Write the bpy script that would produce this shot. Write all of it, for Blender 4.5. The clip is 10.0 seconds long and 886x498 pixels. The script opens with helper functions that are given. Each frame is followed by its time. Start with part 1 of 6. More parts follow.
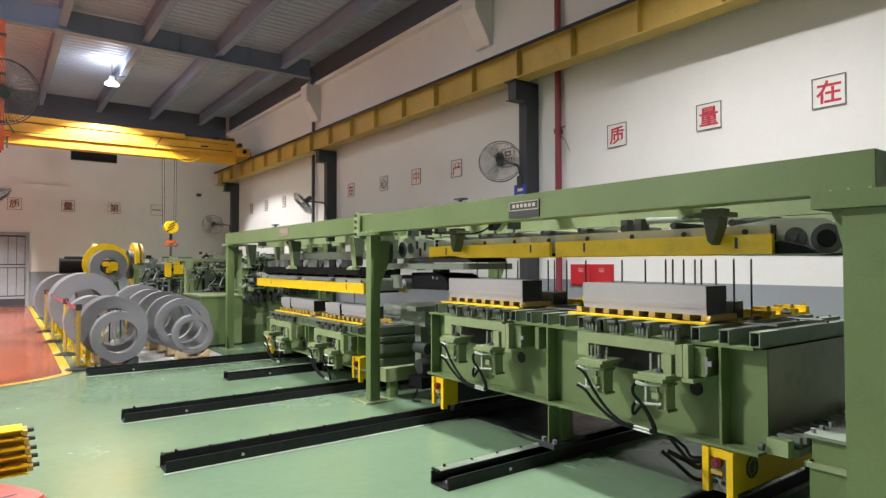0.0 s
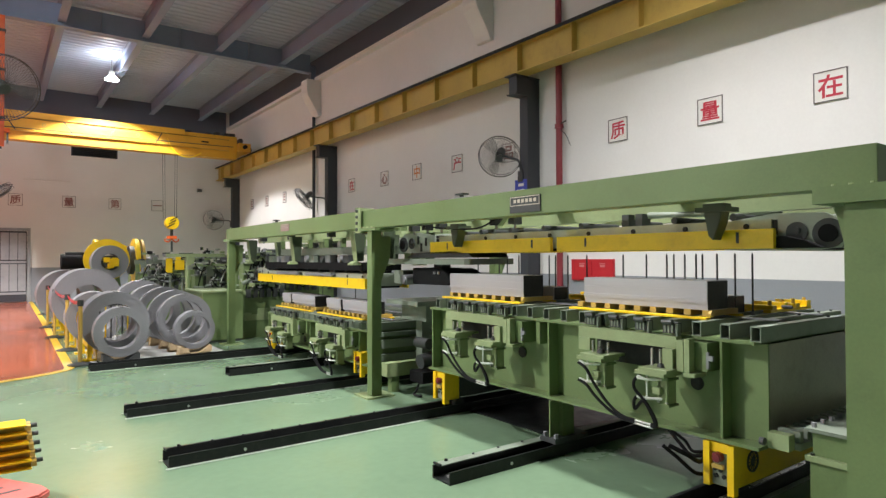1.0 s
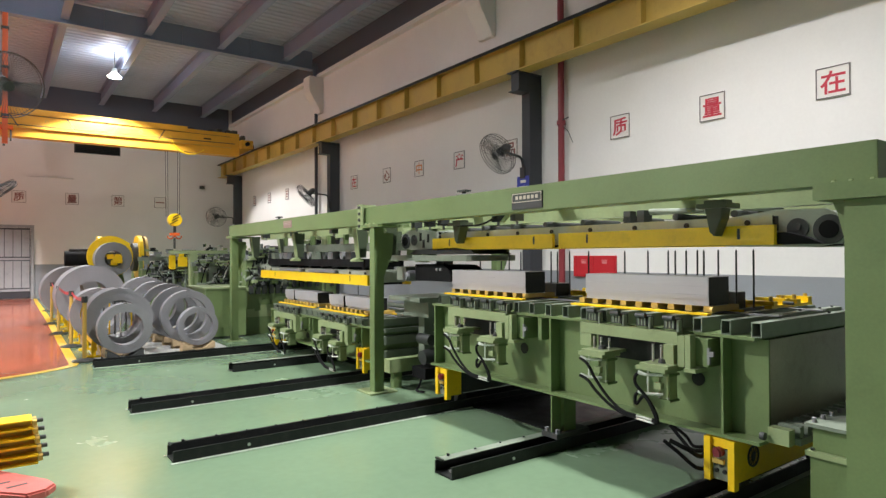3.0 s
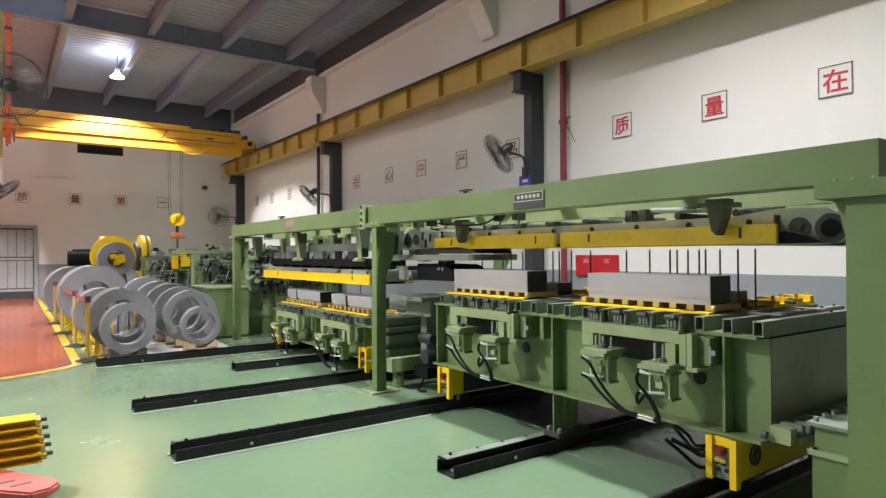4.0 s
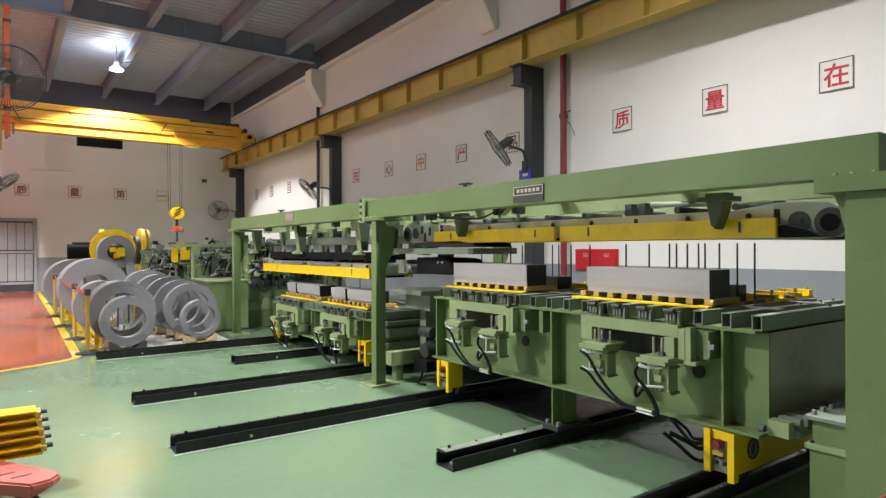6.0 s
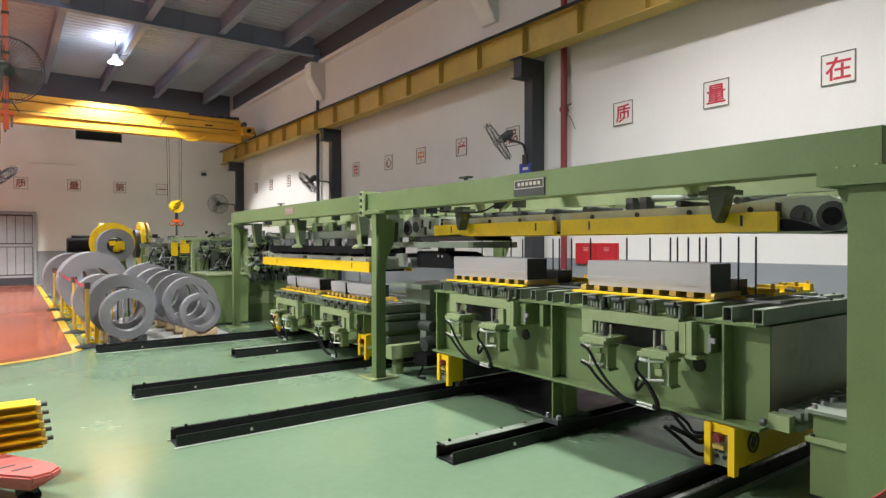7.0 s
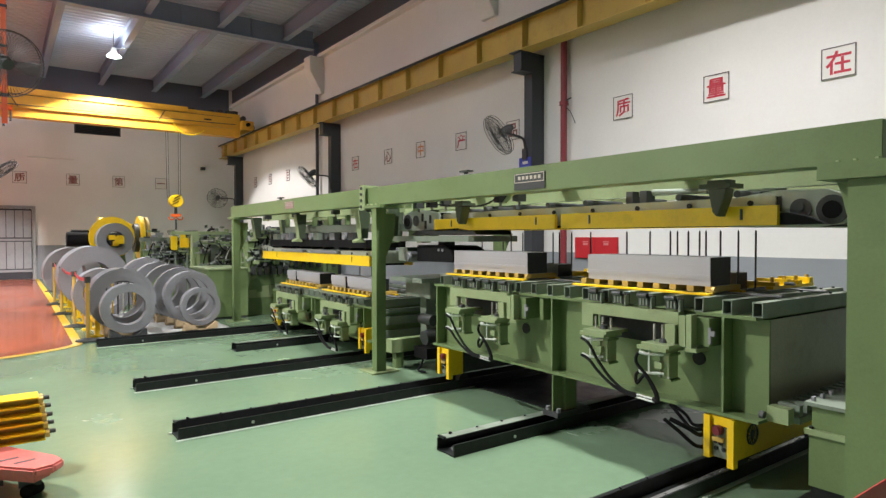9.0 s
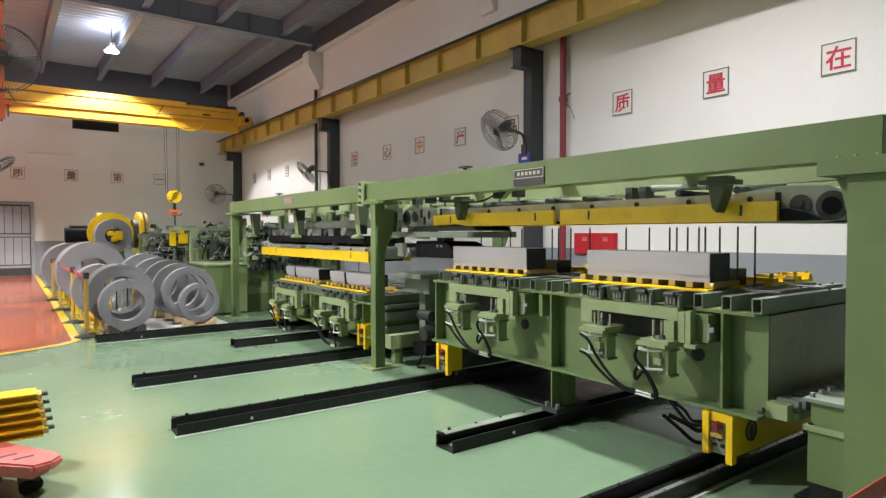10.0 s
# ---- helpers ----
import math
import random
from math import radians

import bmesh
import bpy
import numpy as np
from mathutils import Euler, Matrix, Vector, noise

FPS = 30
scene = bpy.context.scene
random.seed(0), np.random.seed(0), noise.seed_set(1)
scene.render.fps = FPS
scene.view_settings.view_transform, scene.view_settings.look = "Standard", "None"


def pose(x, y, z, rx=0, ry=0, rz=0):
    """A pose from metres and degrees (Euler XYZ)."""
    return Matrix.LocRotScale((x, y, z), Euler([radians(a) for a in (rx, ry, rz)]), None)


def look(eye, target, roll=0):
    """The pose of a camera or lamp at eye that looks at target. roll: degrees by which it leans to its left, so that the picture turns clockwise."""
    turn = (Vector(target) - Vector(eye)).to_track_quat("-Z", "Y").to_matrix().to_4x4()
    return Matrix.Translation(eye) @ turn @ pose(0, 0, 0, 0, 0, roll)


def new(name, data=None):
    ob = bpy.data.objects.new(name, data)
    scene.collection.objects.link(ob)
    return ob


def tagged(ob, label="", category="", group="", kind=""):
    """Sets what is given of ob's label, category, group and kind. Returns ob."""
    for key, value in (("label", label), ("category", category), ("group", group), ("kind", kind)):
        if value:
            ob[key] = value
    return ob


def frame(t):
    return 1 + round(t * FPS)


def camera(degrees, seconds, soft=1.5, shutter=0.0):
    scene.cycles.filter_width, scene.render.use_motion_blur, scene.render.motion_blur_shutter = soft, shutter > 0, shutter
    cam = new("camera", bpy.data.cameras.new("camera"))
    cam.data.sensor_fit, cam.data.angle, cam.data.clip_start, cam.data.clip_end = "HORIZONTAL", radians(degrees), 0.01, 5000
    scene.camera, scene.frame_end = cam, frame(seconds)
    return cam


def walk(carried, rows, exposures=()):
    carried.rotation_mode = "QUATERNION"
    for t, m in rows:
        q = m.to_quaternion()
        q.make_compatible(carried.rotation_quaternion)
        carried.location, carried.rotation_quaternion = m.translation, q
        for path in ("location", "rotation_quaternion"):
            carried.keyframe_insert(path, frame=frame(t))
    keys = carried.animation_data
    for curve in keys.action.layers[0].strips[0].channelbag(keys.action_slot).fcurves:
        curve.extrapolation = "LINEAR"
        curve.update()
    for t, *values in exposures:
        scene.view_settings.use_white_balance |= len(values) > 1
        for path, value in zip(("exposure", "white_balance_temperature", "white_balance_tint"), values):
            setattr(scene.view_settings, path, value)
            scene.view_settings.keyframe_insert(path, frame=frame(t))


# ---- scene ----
cam = camera(71.9, 10.0, soft=1.4)
PATH = [
    (0, (0.02, 0.028, 1.504), (1.201, 1.641, 1.55), -0.1),
    (0.5, (0.016, 0.03, 1.506), (1.199, 1.643, 1.543), -0.2),
    (1, (0.015, 0.028, 1.505), (1.194, 1.642, 1.535), -0.2),
    (1.5, (0.012, 0.022, 1.505), (1.188, 1.639, 1.532), -0.2),
    (2, (0.011, 0.015, 1.506), (1.187, 1.632, 1.528), -0.2),
    (2.5, (0.004, 0.013, 1.504), (1.18, 1.631, 1.524), -0.2),
    (4, (0.001, 0.002, 1.501), (1.168, 1.625, 1.519), -0.3),
    (4.5, (-0.001, -0.001, 1.502), (1.165, 1.624, 1.517), -0.3),
    (5, (0.0, 0.002, 1.5), (1.166, 1.627, 1.51), -0.2),
    (5.5, (0.003, -0.002, 1.499), (1.17, 1.622, 1.504), -0.2),
    (7, (0.004, 0.013, 1.493), (1.173, 1.636, 1.472), -0.1),
    (7.5, (0.006, 0.017, 1.493), (1.175, 1.639, 1.461), -0.1),
    (8, (-0.003, 0.018, 1.49), (1.164, 1.642, 1.455), -0.0),
    (8.5, (-0.002, 0.014, 1.491), (1.167, 1.637, 1.453), -0.1),
    (9, (-0.01, 0.012, 1.487), (1.161, 1.633, 1.448), -0.1),
    (9.5, (-0.004, 0.014, 1.491), (1.168, 1.635, 1.447), -0.1),
    (10, (-0.004, 0.018, 1.489), (1.169, 1.637, 1.436), -0.1),
]
walk(cam, [(t, look(eye, target, roll)) for t, eye, target, roll in PATH])

# ---- world and lamps ----
world = bpy.data.worlds.new("night_sky")
scene.world = world
world.use_nodes = True
world.node_tree.nodes["Background"].inputs[0].default_value = (0.5, 0.6, 0.8, 1)
world.node_tree.nodes["Background"].inputs[1].default_value = 0.05
scene.view_settings.exposure = 0.0
# high bay lamps with deep shades: place, height and power
LAMPS = [(3.62, 3.5, 7.5, 1.15), (2.77, 20.6, 7.0, 1.0), (0.3, 9.8, 7.2, 0.35), (-2.6, 6.8, 7.2, 1.3), (-4.5, 19.8, 6.9, 1.0), (-9.0, 12.5, 7.1, 0.9)]
LAMP_WATTS, FILL_WATTS = 2900, {3.5: 45, 20.6: 100, 9.8: 440, 6.8: 200, 19.8: 330, 12.5: 120}
for lx, ly, lz, share in LAMPS:
    data = bpy.data.lights.new("high_bay_light", "SPOT")
    data.energy, data.spot_size, data.spot_blend = LAMP_WATTS * share, radians(148 if lx < -8 else 124 if ly > 5 else 132), 0.14 if ly > 5 else 0.75
    data.shadow_soft_size, data.color = 0.16, (1.0, 0.975, 0.97)
    new("high_bay_light", data).matrix_world = look((lx, ly, lz - 0.14), (lx, ly + 0.001, 0))
    # added fill point above each shade, brightens the roof and upper walls
    fill = bpy.data.lights.new("side_glow", "POINT")
    fill.energy, fill.shadow_soft_size, fill.color = FILL_WATTS[ly], 0.2, (0.93, 0.97, 1.0)
    new("side_glow", fill).location = (lx, ly, lz + 0.12)

# ---- building blocks ----
ORI = {}


def thing(name, x, y, z, label, category, group="", kind=""):
    ob = new(name)
    ob.empty_display_size = 0.1
    ob.location = (x, y, z)
    ORI[ob] = Vector((x, y, z))
    return tagged(ob, label, category, group, kind)


def part(name, bm, material, parent=None, label="", bevel=0.0, smooth=False):
    if bevel:
        edges = [e for e in bm.edges if len(e.link_faces) == 2 and e.calc_face_angle(0) > 0.6]
        bmesh.ops.bevel(bm, geom=edges, offset=bevel, segments=2, affect="EDGES", clamp_overlap=True)
    origin = ORI[parent] if parent else Vector((0, 0, 0))
    bm.transform(Matrix.Translation(-origin))
    mesh = bpy.data.meshes.new(name)
    bm.to_mesh(mesh)
    bm.free()
    if smooth:
        for p in mesh.polygons:
            p.use_smooth = True
        mesh.set_sharp_from_angle(angle=radians(40))
    mesh.materials.append(material)
    ob = new(name, mesh)
    if parent:
        ob.parent = parent
    ORI[ob] = origin
    if label:
        tagged(ob, label)
    return ob


def solid(name, bm, material, label, category, kind="", group="", bevel=0.0, smooth=False):
    """A thing that is one mesh."""
    return tagged(part(name, bm, material, None, "", bevel, smooth), label, category, group, kind)


def B():
    return bmesh.new()


def box(bm, x0, x1, y0, y1, z0, z1):
    v = [bm.verts.new((x, y, z)) for z in (z0, z1) for x, y in ((x0, y0), (x1, y0), (x1, y1), (x0, y1))]
    for f in ((3, 2, 1, 0), (4, 5, 6, 7), (0, 1, 5, 4), (1, 2, 6, 5), (2, 3, 7, 6), (3, 0, 4, 7)):
        bm.faces.new([v[i] for i in f])
    return bm


def prism(bm, poly, axis, a, b):
    """A polygon pushed from a to b along an axis; poly is (y, z), (x, z) or (x, y)."""
    def at(p, q, h):
        return {"x": (h, p, q), "y": (p, h, q), "z": (p, q, h)}[axis]
    lo = [bm.verts.new(at(p, q, a)) for p, q in poly]
    hi = [bm.verts.new(at(p, q, b)) for p, q in poly]
    n = len(poly)
    faces = [bm.faces.new(lo), bm.faces.new(hi)]
    for i in range(n):
        faces.append(bm.faces.new((lo[i], lo[(i + 1) % n], hi[(i + 1) % n], hi[i])))
    bmesh.ops.recalc_face_normals(bm, faces=faces)
    return bm


def cyl(bm, p, q, r, r2=None, n=16):
    p, q = Vector(p), Vector(q)
    turn = (q - p).to_track_quat("Z", "Y").to_matrix().to_4x4()
    bmesh.ops.create_cone(bm, cap_ends=True, segments=n, radius1=r, radius2=r if r2 is None else r2, depth=(q - p).length,
                          matrix=Matrix.Translation((p + q) / 2) @ turn)
    return bm


def ring(bm, c, axis, ro, ri, w, n=48):
    """A hollow drum round c."""
    c = Vector(c)
    loops = []
    for r, h in ((ro, -w / 2), (ro, w / 2), (ri, w / 2), (ri, -w / 2)):
        row = []
        for i in range(n):
            a = 2 * math.pi * i / n
            d = {"x": (h, r * math.cos(a), r * math.sin(a)), "y": (r * math.cos(a), h, r * math.sin(a)), "z": (r * math.cos(a), r * math.sin(a), h)}[axis]
            row.append(bm.verts.new(c + Vector(d)))
        loops.append(row)
    faces = []
    for k in range(4):
        a, b = loops[k], loops[(k + 1) % 4]
        for i in range(n):
            faces.append(bm.faces.new((a[i], a[(i + 1) % n], b[(i + 1) % n], b[i])))
    bmesh.ops.recalc_face_normals(bm, faces=faces)
    return bm


def tube(bm, pts, r, n=8, smooth_steps=0):
    """A hose through points."""
    pts = [Vector(p) for p in pts]
    if smooth_steps:
        fine = []
        for i in range(len(pts) - 1):
            p0, p1, p2, p3 = pts[max(i - 1, 0)], pts[i], pts[i + 1], pts[min(i + 2, len(pts) - 1)]
            for k in range(smooth_steps):
                t = k / smooth_steps
                fine.append(0.5 * ((2 * p1) + (p2 - p0) * t + (2 * p0 - 5 * p1 + 4 * p2 - p3) * t * t + (3 * p1 - p0 - 3 * p2 + p3) * t ** 3))
        pts = fine + [pts[-1]]
    rows = []
    for i, p in enumerate(pts):
        d = (pts[min(i + 1, len(pts) - 1)] - pts[max(i - 1, 0)]).normalized()
        side = d.cross(Vector((0.123, 0.31, 0.94))).normalized()
        up = side.cross(d)
        rows.append([bm.verts.new(p + (side * math.cos(2 * math.pi * k / n) + up * math.sin(2 * math.pi * k / n)) * r) for k in range(n)])
    for a, b in zip(rows, rows[1:]):
        for k in range(n):
            bm.faces.new((a[k], a[(k + 1) % n], b[(k + 1) % n], b[k]))
    bm.faces.new(rows[0][::-1])
    bm.faces.new(rows[-1])
    return bm


def channel(bm, x0, x1, y0, y1, z0, z1, t=0.012):
    """A U channel along x, open at the top."""
    prism(bm, [(y0, z0), (y1, z0), (y1, z1), (y1 - t, z1), (y1 - t, z0 + t), (y0 + t, z0 + t), (y0 + t, z1), (y0, z1)], "x", x0, x1)
    return bm


def tube_x(bm, x0, x1, y0, y1, z0, z1, t=0.006):
    """A square hollow section along x, open at both ends."""
    for a, b, c, d in ((y0, y1, z0, z0 + t), (y0, y1, z1 - t, z1), (y0, y0 + t, z0 + t, z1 - t), (y1 - t, y1, z0 + t, z1 - t)):
        box(bm, x0, x1, a, b, c, d)
    return bm


# ---- materials ----
def paint(name, base, rough=0.45, metal=0.0, vary=0.12, scale=2.5, bump=0.02, grain=60.0, dirt=0.0, dirt_colour=(0.03, 0.028, 0.025), island=0.0):
    """A surface with patches, fine grain, dirt and relief."""
    m = bpy.data.materials.new(name)
    m.use_nodes = True
    nt = m.node_tree
    nd, ln = nt.nodes, nt.links
    bsdf = nd["Principled BSDF"]
    co = nd.new("ShaderNodeTexCoord")
    big = nd.new("ShaderNodeTexNoise")
    big.inputs["Scale"].default_value, big.inputs["Detail"].default_value, big.inputs["Roughness"].default_value = scale, 6, 0.6
    fine = nd.new("ShaderNodeTexNoise")
    fine.inputs["Scale"].default_value, fine.inputs["Detail"].default_value = grain, 3
    ln.new(co.outputs["Object"], big.inputs["Vector"])
    ln.new(co.outputs["Object"], fine.inputs["Vector"])
    add = nd.new("ShaderNodeMath")
    add.operation = "MULTIPLY_ADD"
    ln.new(fine.outputs[0], add.inputs[0])
    add.inputs[1].default_value = 0.35
    ln.new(big.outputs[0], add.inputs[2])
    ramp = nd.new("ShaderNodeMapRange")
    ramp.inputs["From Min"].default_value, ramp.inputs["From Max"].default_value = 0.4, 0.95
    ramp.inputs["To Min"].default_value, ramp.inputs["To Max"].default_value = 1 - vary, 1 + vary
    ln.new(add.outputs[0], ramp.inputs["Value"])
    scaled = nd.new("ShaderNodeVectorMath")
    scaled.operation = "SCALE"
    scaled.inputs[0].default_value = base
    ln.new(ramp.outputs[0], scaled.inputs["Scale"])
    colour = scaled.outputs[0]
    if island:
        info = nd.new("ShaderNodeObjectInfo")
        rng = nd.new("ShaderNodeMapRange")
        rng.inputs["To Min"].default_value, rng.inputs["To Max"].default_value = 1 - island, 1 + island
        ln.new(info.outputs["Random"], rng.inputs["Value"])
        more = nd.new("ShaderNodeVectorMath")
        more.operation = "SCALE"
        ln.new(colour, more.inputs[0])
        ln.new(rng.outputs[0], more.inputs["Scale"])
        colour = more.outputs[0]
    if dirt:
        spots = nd.new("ShaderNodeTexNoise")
        spots.inputs["Scale"].default_value, spots.inputs["Detail"].default_value, spots.inputs["Roughness"].default_value = scale * 3.1, 8, 0.7
        ln.new(co.outputs["Object"], spots.inputs["Vector"])
        cut = nd.new("ShaderNodeMapRange")
        cut.inputs["From Min"].default_value, cut.inputs["From Max"].default_value = 0.52, 0.75
        cut.inputs["To Max"].default_value = dirt
        ln.new(spots.outputs[0], cut.inputs["Value"])
        mix = nd.new("ShaderNodeMix")
        mix.data_type = "RGBA"
        ln.new(cut.outputs[0], mix.inputs[0])
        ln.new(colour, mix.inputs[6])
        mix.inputs[7].default_value = (*dirt_colour, 1)
        colour = mix.outputs[2]
    ln.new(colour, bsdf.inputs["Base Color"])
    rr = nd.new("ShaderNodeMapRange")
    rr.inputs["From Min"].default_value, rr.inputs["From Max"].default_value = 0.3, 0.7
    rr.inputs["To Min"].default_value, rr.inputs["To Max"].default_value = max(rough - 0.1, 0.03), min(rough + 0.12, 1)
    ln.new(big.outputs[0], rr.inputs["Value"])
    ln.new(rr.outputs[0], bsdf.inputs["Roughness"])
    bsdf.inputs["Metallic"].default_value = metal
    if bump:
        bp = nd.new("ShaderNodeBump")
        bp.inputs["Strength"].default_value, bp.inputs["Distance"].default_value = 0.5, bump * 0.1
        ln.new(add.outputs[0], bp.inputs["Height"])
        ln.new(bp.outputs[0], bsdf.inputs["Normal"])
    return m


def glow(name, colour, strength):
    m = bpy.data.materials.new(name)
    m.use_nodes = True
    b = m.node_tree.nodes["Principled BSDF"]
    b.inputs["Base Color"].default_value = (*colour, 1)
    b.inputs["Emission Color"].default_value, b.inputs["Emission Strength"].default_value = (*colour, 1), strength
    return m


GREEN = paint("green machine paint", (0.138, 0.2, 0.08), 0.42, vary=0.14, scale=1.6, dirt=0.25, dirt_colour=(0.06, 0.08, 0.04))
GREEN_LIGHT = paint("pale green machine paint", (0.26, 0.325, 0.165), 0.4, vary=0.12, scale=4, dirt=0.2, dirt_colour=(0.08, 0.1, 0.06))
GREEN_GREY = paint("grey-green machine paint", (0.18, 0.215, 0.17), 0.45, vary=0.12, scale=3, dirt=0.3)
YELLOW = paint("yellow safety paint", (0.86, 0.57, 0.008), 0.38, vary=0.1, scale=3, dirt=0.22, dirt_colour=(0.25, 0.14, 0.01))
YELLOW_DULL = paint("dull yellow beam paint", (0.5, 0.34, 0.075), 0.5, vary=0.14, scale=1.2, dirt=0.3, dirt_colour=(0.2, 0.13, 0.04))
ORANGE = paint("orange hoist paint", (0.75, 0.13, 0.02), 0.45, dirt=0.2)
# black steel; also colours shade under the carriage, clamp gaps and stack ends
BLACK = paint("black oily steel and deep shade", (0.011, 0.013, 0.013), 0.4, vary=0.3, scale=5, dirt=0.3, dirt_colour=(0.06, 0.06, 0.055))
DARK = paint("dark machine steel", (0.05, 0.055, 0.055), 0.5, 0.2, vary=0.3, scale=6)
COLUMN = paint("charcoal column paint", (0.045, 0.048, 0.058), 0.55, vary=0.15, scale=1.5)
STEEL = paint("bare rolled steel", (0.235, 0.237, 0.255), 0.58, 0.2, vary=0.1, scale=4)
SILVER = paint("polished rail steel", (0.55, 0.55, 0.54), 0.3, 0.8, vary=0.15, scale=8)
RUBBER = paint("black rubber", (0.01, 0.01, 0.011), 0.72, vary=0.2, scale=10)
WHITE_PLASTIC = paint("white fittings", (0.7, 0.74, 0.68), 0.4, vary=0.08)
WALL = paint("white wall paint", (0.76, 0.745, 0.725), 0.85, vary=0.05, scale=0.6, bump=0.03, grain=25, dirt=0.06, dirt_colour=(0.5, 0.47, 0.42))
DADO = paint("grey dado paint", (0.27, 0.285, 0.31), 0.5, vary=0.07, scale=0.8, dirt=0.12, dirt_colour=(0.15, 0.15, 0.16))
ROOF = paint("corrugated roof sheet", (0.44, 0.5, 0.62), 0.55, 0.1, vary=0.12, scale=0.7)
JOIST = paint("grey-blue roof steel", (0.24, 0.29, 0.41), 0.55, vary=0.12, scale=1.0)
FLOOR = paint("green epoxy floor", (0.152, 0.232, 0.146), 0.2, vary=0.12, scale=0.5, bump=0.004, grain=14, dirt=0.05, dirt_colour=(0.22, 0.25, 0.14))
RED_FLOOR = paint("orange-red epoxy floor", (0.45, 0.11, 0.05), 0.14, vary=0.07, scale=0.5, bump=0.003, grain=14, dirt=0.08, dirt_colour=(0.4, 0.13, 0.07))
LINE = paint("yellow floor line", (0.78, 0.5, 0.04), 0.4, vary=0.12, scale=5, dirt=0.25, dirt_colour=(0.4, 0.3, 0.1))
STOP_RED = paint("dark red plastic", (0.16, 0.012, 0.02), 0.4)
FADED = paint("faded plate", (0.3, 0.2, 0.19), 0.5, vary=0.15, scale=20)
MAT = paint("pale grey floor sheet", (0.42, 0.43, 0.41), 0.6, vary=0.15, scale=3, dirt=0.35, dirt_colour=(0.2, 0.2, 0.18))
RED = paint("red enamel", (0.5, 0.02, 0.03), 0.4, vary=0.08)
BLUE = paint("blue sign paint", (0.05, 0.07, 0.4), 0.5, vary=0.05)
WOOD = paint("raw pallet wood", (0.45, 0.34, 0.2), 0.75, vary=0.25, scale=9, bump=0.08, dirt=0.3, dirt_colour=(0.16, 0.11, 0.06))
CARD = paint("white sign board", (0.72, 0.7, 0.67), 0.6, vary=0.04)
DOOR = paint("grey steel door", (0.33, 0.345, 0.36), 0.5, vary=0.14, scale=2, dirt=0.2)
LAMP_GLASS = glow("lit lamp glass", (1.0, 0.97, 0.92), 25)
# dark hanger green, with the shade under the girder put into the colour
SHADED_GREEN = paint("dark shaded hanger green", (0.055, 0.075, 0.045), 0.45, vary=0.15, scale=4)
CONVEYOR = paint("pale grey-green conveyor paint", (0.33, 0.37, 0.31), 0.42, vary=0.1, scale=3, dirt=0.2)
END_STEEL = paint("brownish bare steel plate", (0.33, 0.315, 0.255), 0.34, 0.3, vary=0.22, scale=2.2, dirt=0.3, dirt_colour=(0.1, 0.07, 0.04))
CRANE = paint("orange-yellow crane paint", (0.7, 0.36, 0.03), 0.42, vary=0.1, scale=1.5, dirt=0.2, dirt_colour=(0.35, 0.18, 0.03))
HOSE_TIE = paint("dull zinc hose ferrule", (0.42, 0.45, 0.4), 0.45, 0.3, vary=0.2, scale=12)
CLAD = paint("dark blue-grey cladding", (0.1, 0.115, 0.16), 0.6, vary=0.12, scale=1.0)
for mat, level in ((RUBBER, 0.12), (BLACK, 0.3)):
    mat.node_tree.nodes["Principled BSDF"].inputs["Specular IOR Level"].default_value = level
GROUT = paint("pale grout", (0.3, 0.36, 0.29), 0.7, vary=0.2, scale=6)


def blurred(name, colour, share):
    """A fast-turning blade: part of the light passes."""
    m = bpy.data.materials.new(name)
    m.use_nodes = True
    nt = m.node_tree
    b = nt.nodes["Principled BSDF"]
    b.inputs["Base Color"].default_value, b.inputs["Roughness"].default_value = (*colour, 1), 0.5
    clear, mix = nt.nodes.new("ShaderNodeBsdfTransparent"), nt.nodes.new("ShaderNodeMixShader")
    mix.inputs[0].default_value = share
    nt.links.new(clear.outputs[0], mix.inputs[1])
    nt.links.new(b.outputs[0], mix.inputs[2])
    nt.links.new(mix.outputs[0], nt.nodes["Material Output"].inputs["Surface"])
    return m


# ---- the hall ----
WX, FY = 7.97, 26.2          # inner faces of the side wall and of the far wall
WEST, SOUTH = -12.0, -10.0
ROOF_Z, SHEET = 7.2, 0.46   # underside of the joists, and the sheet above it


def roof_z(y):
    """Underside of the joists."""
    return ROOF_Z


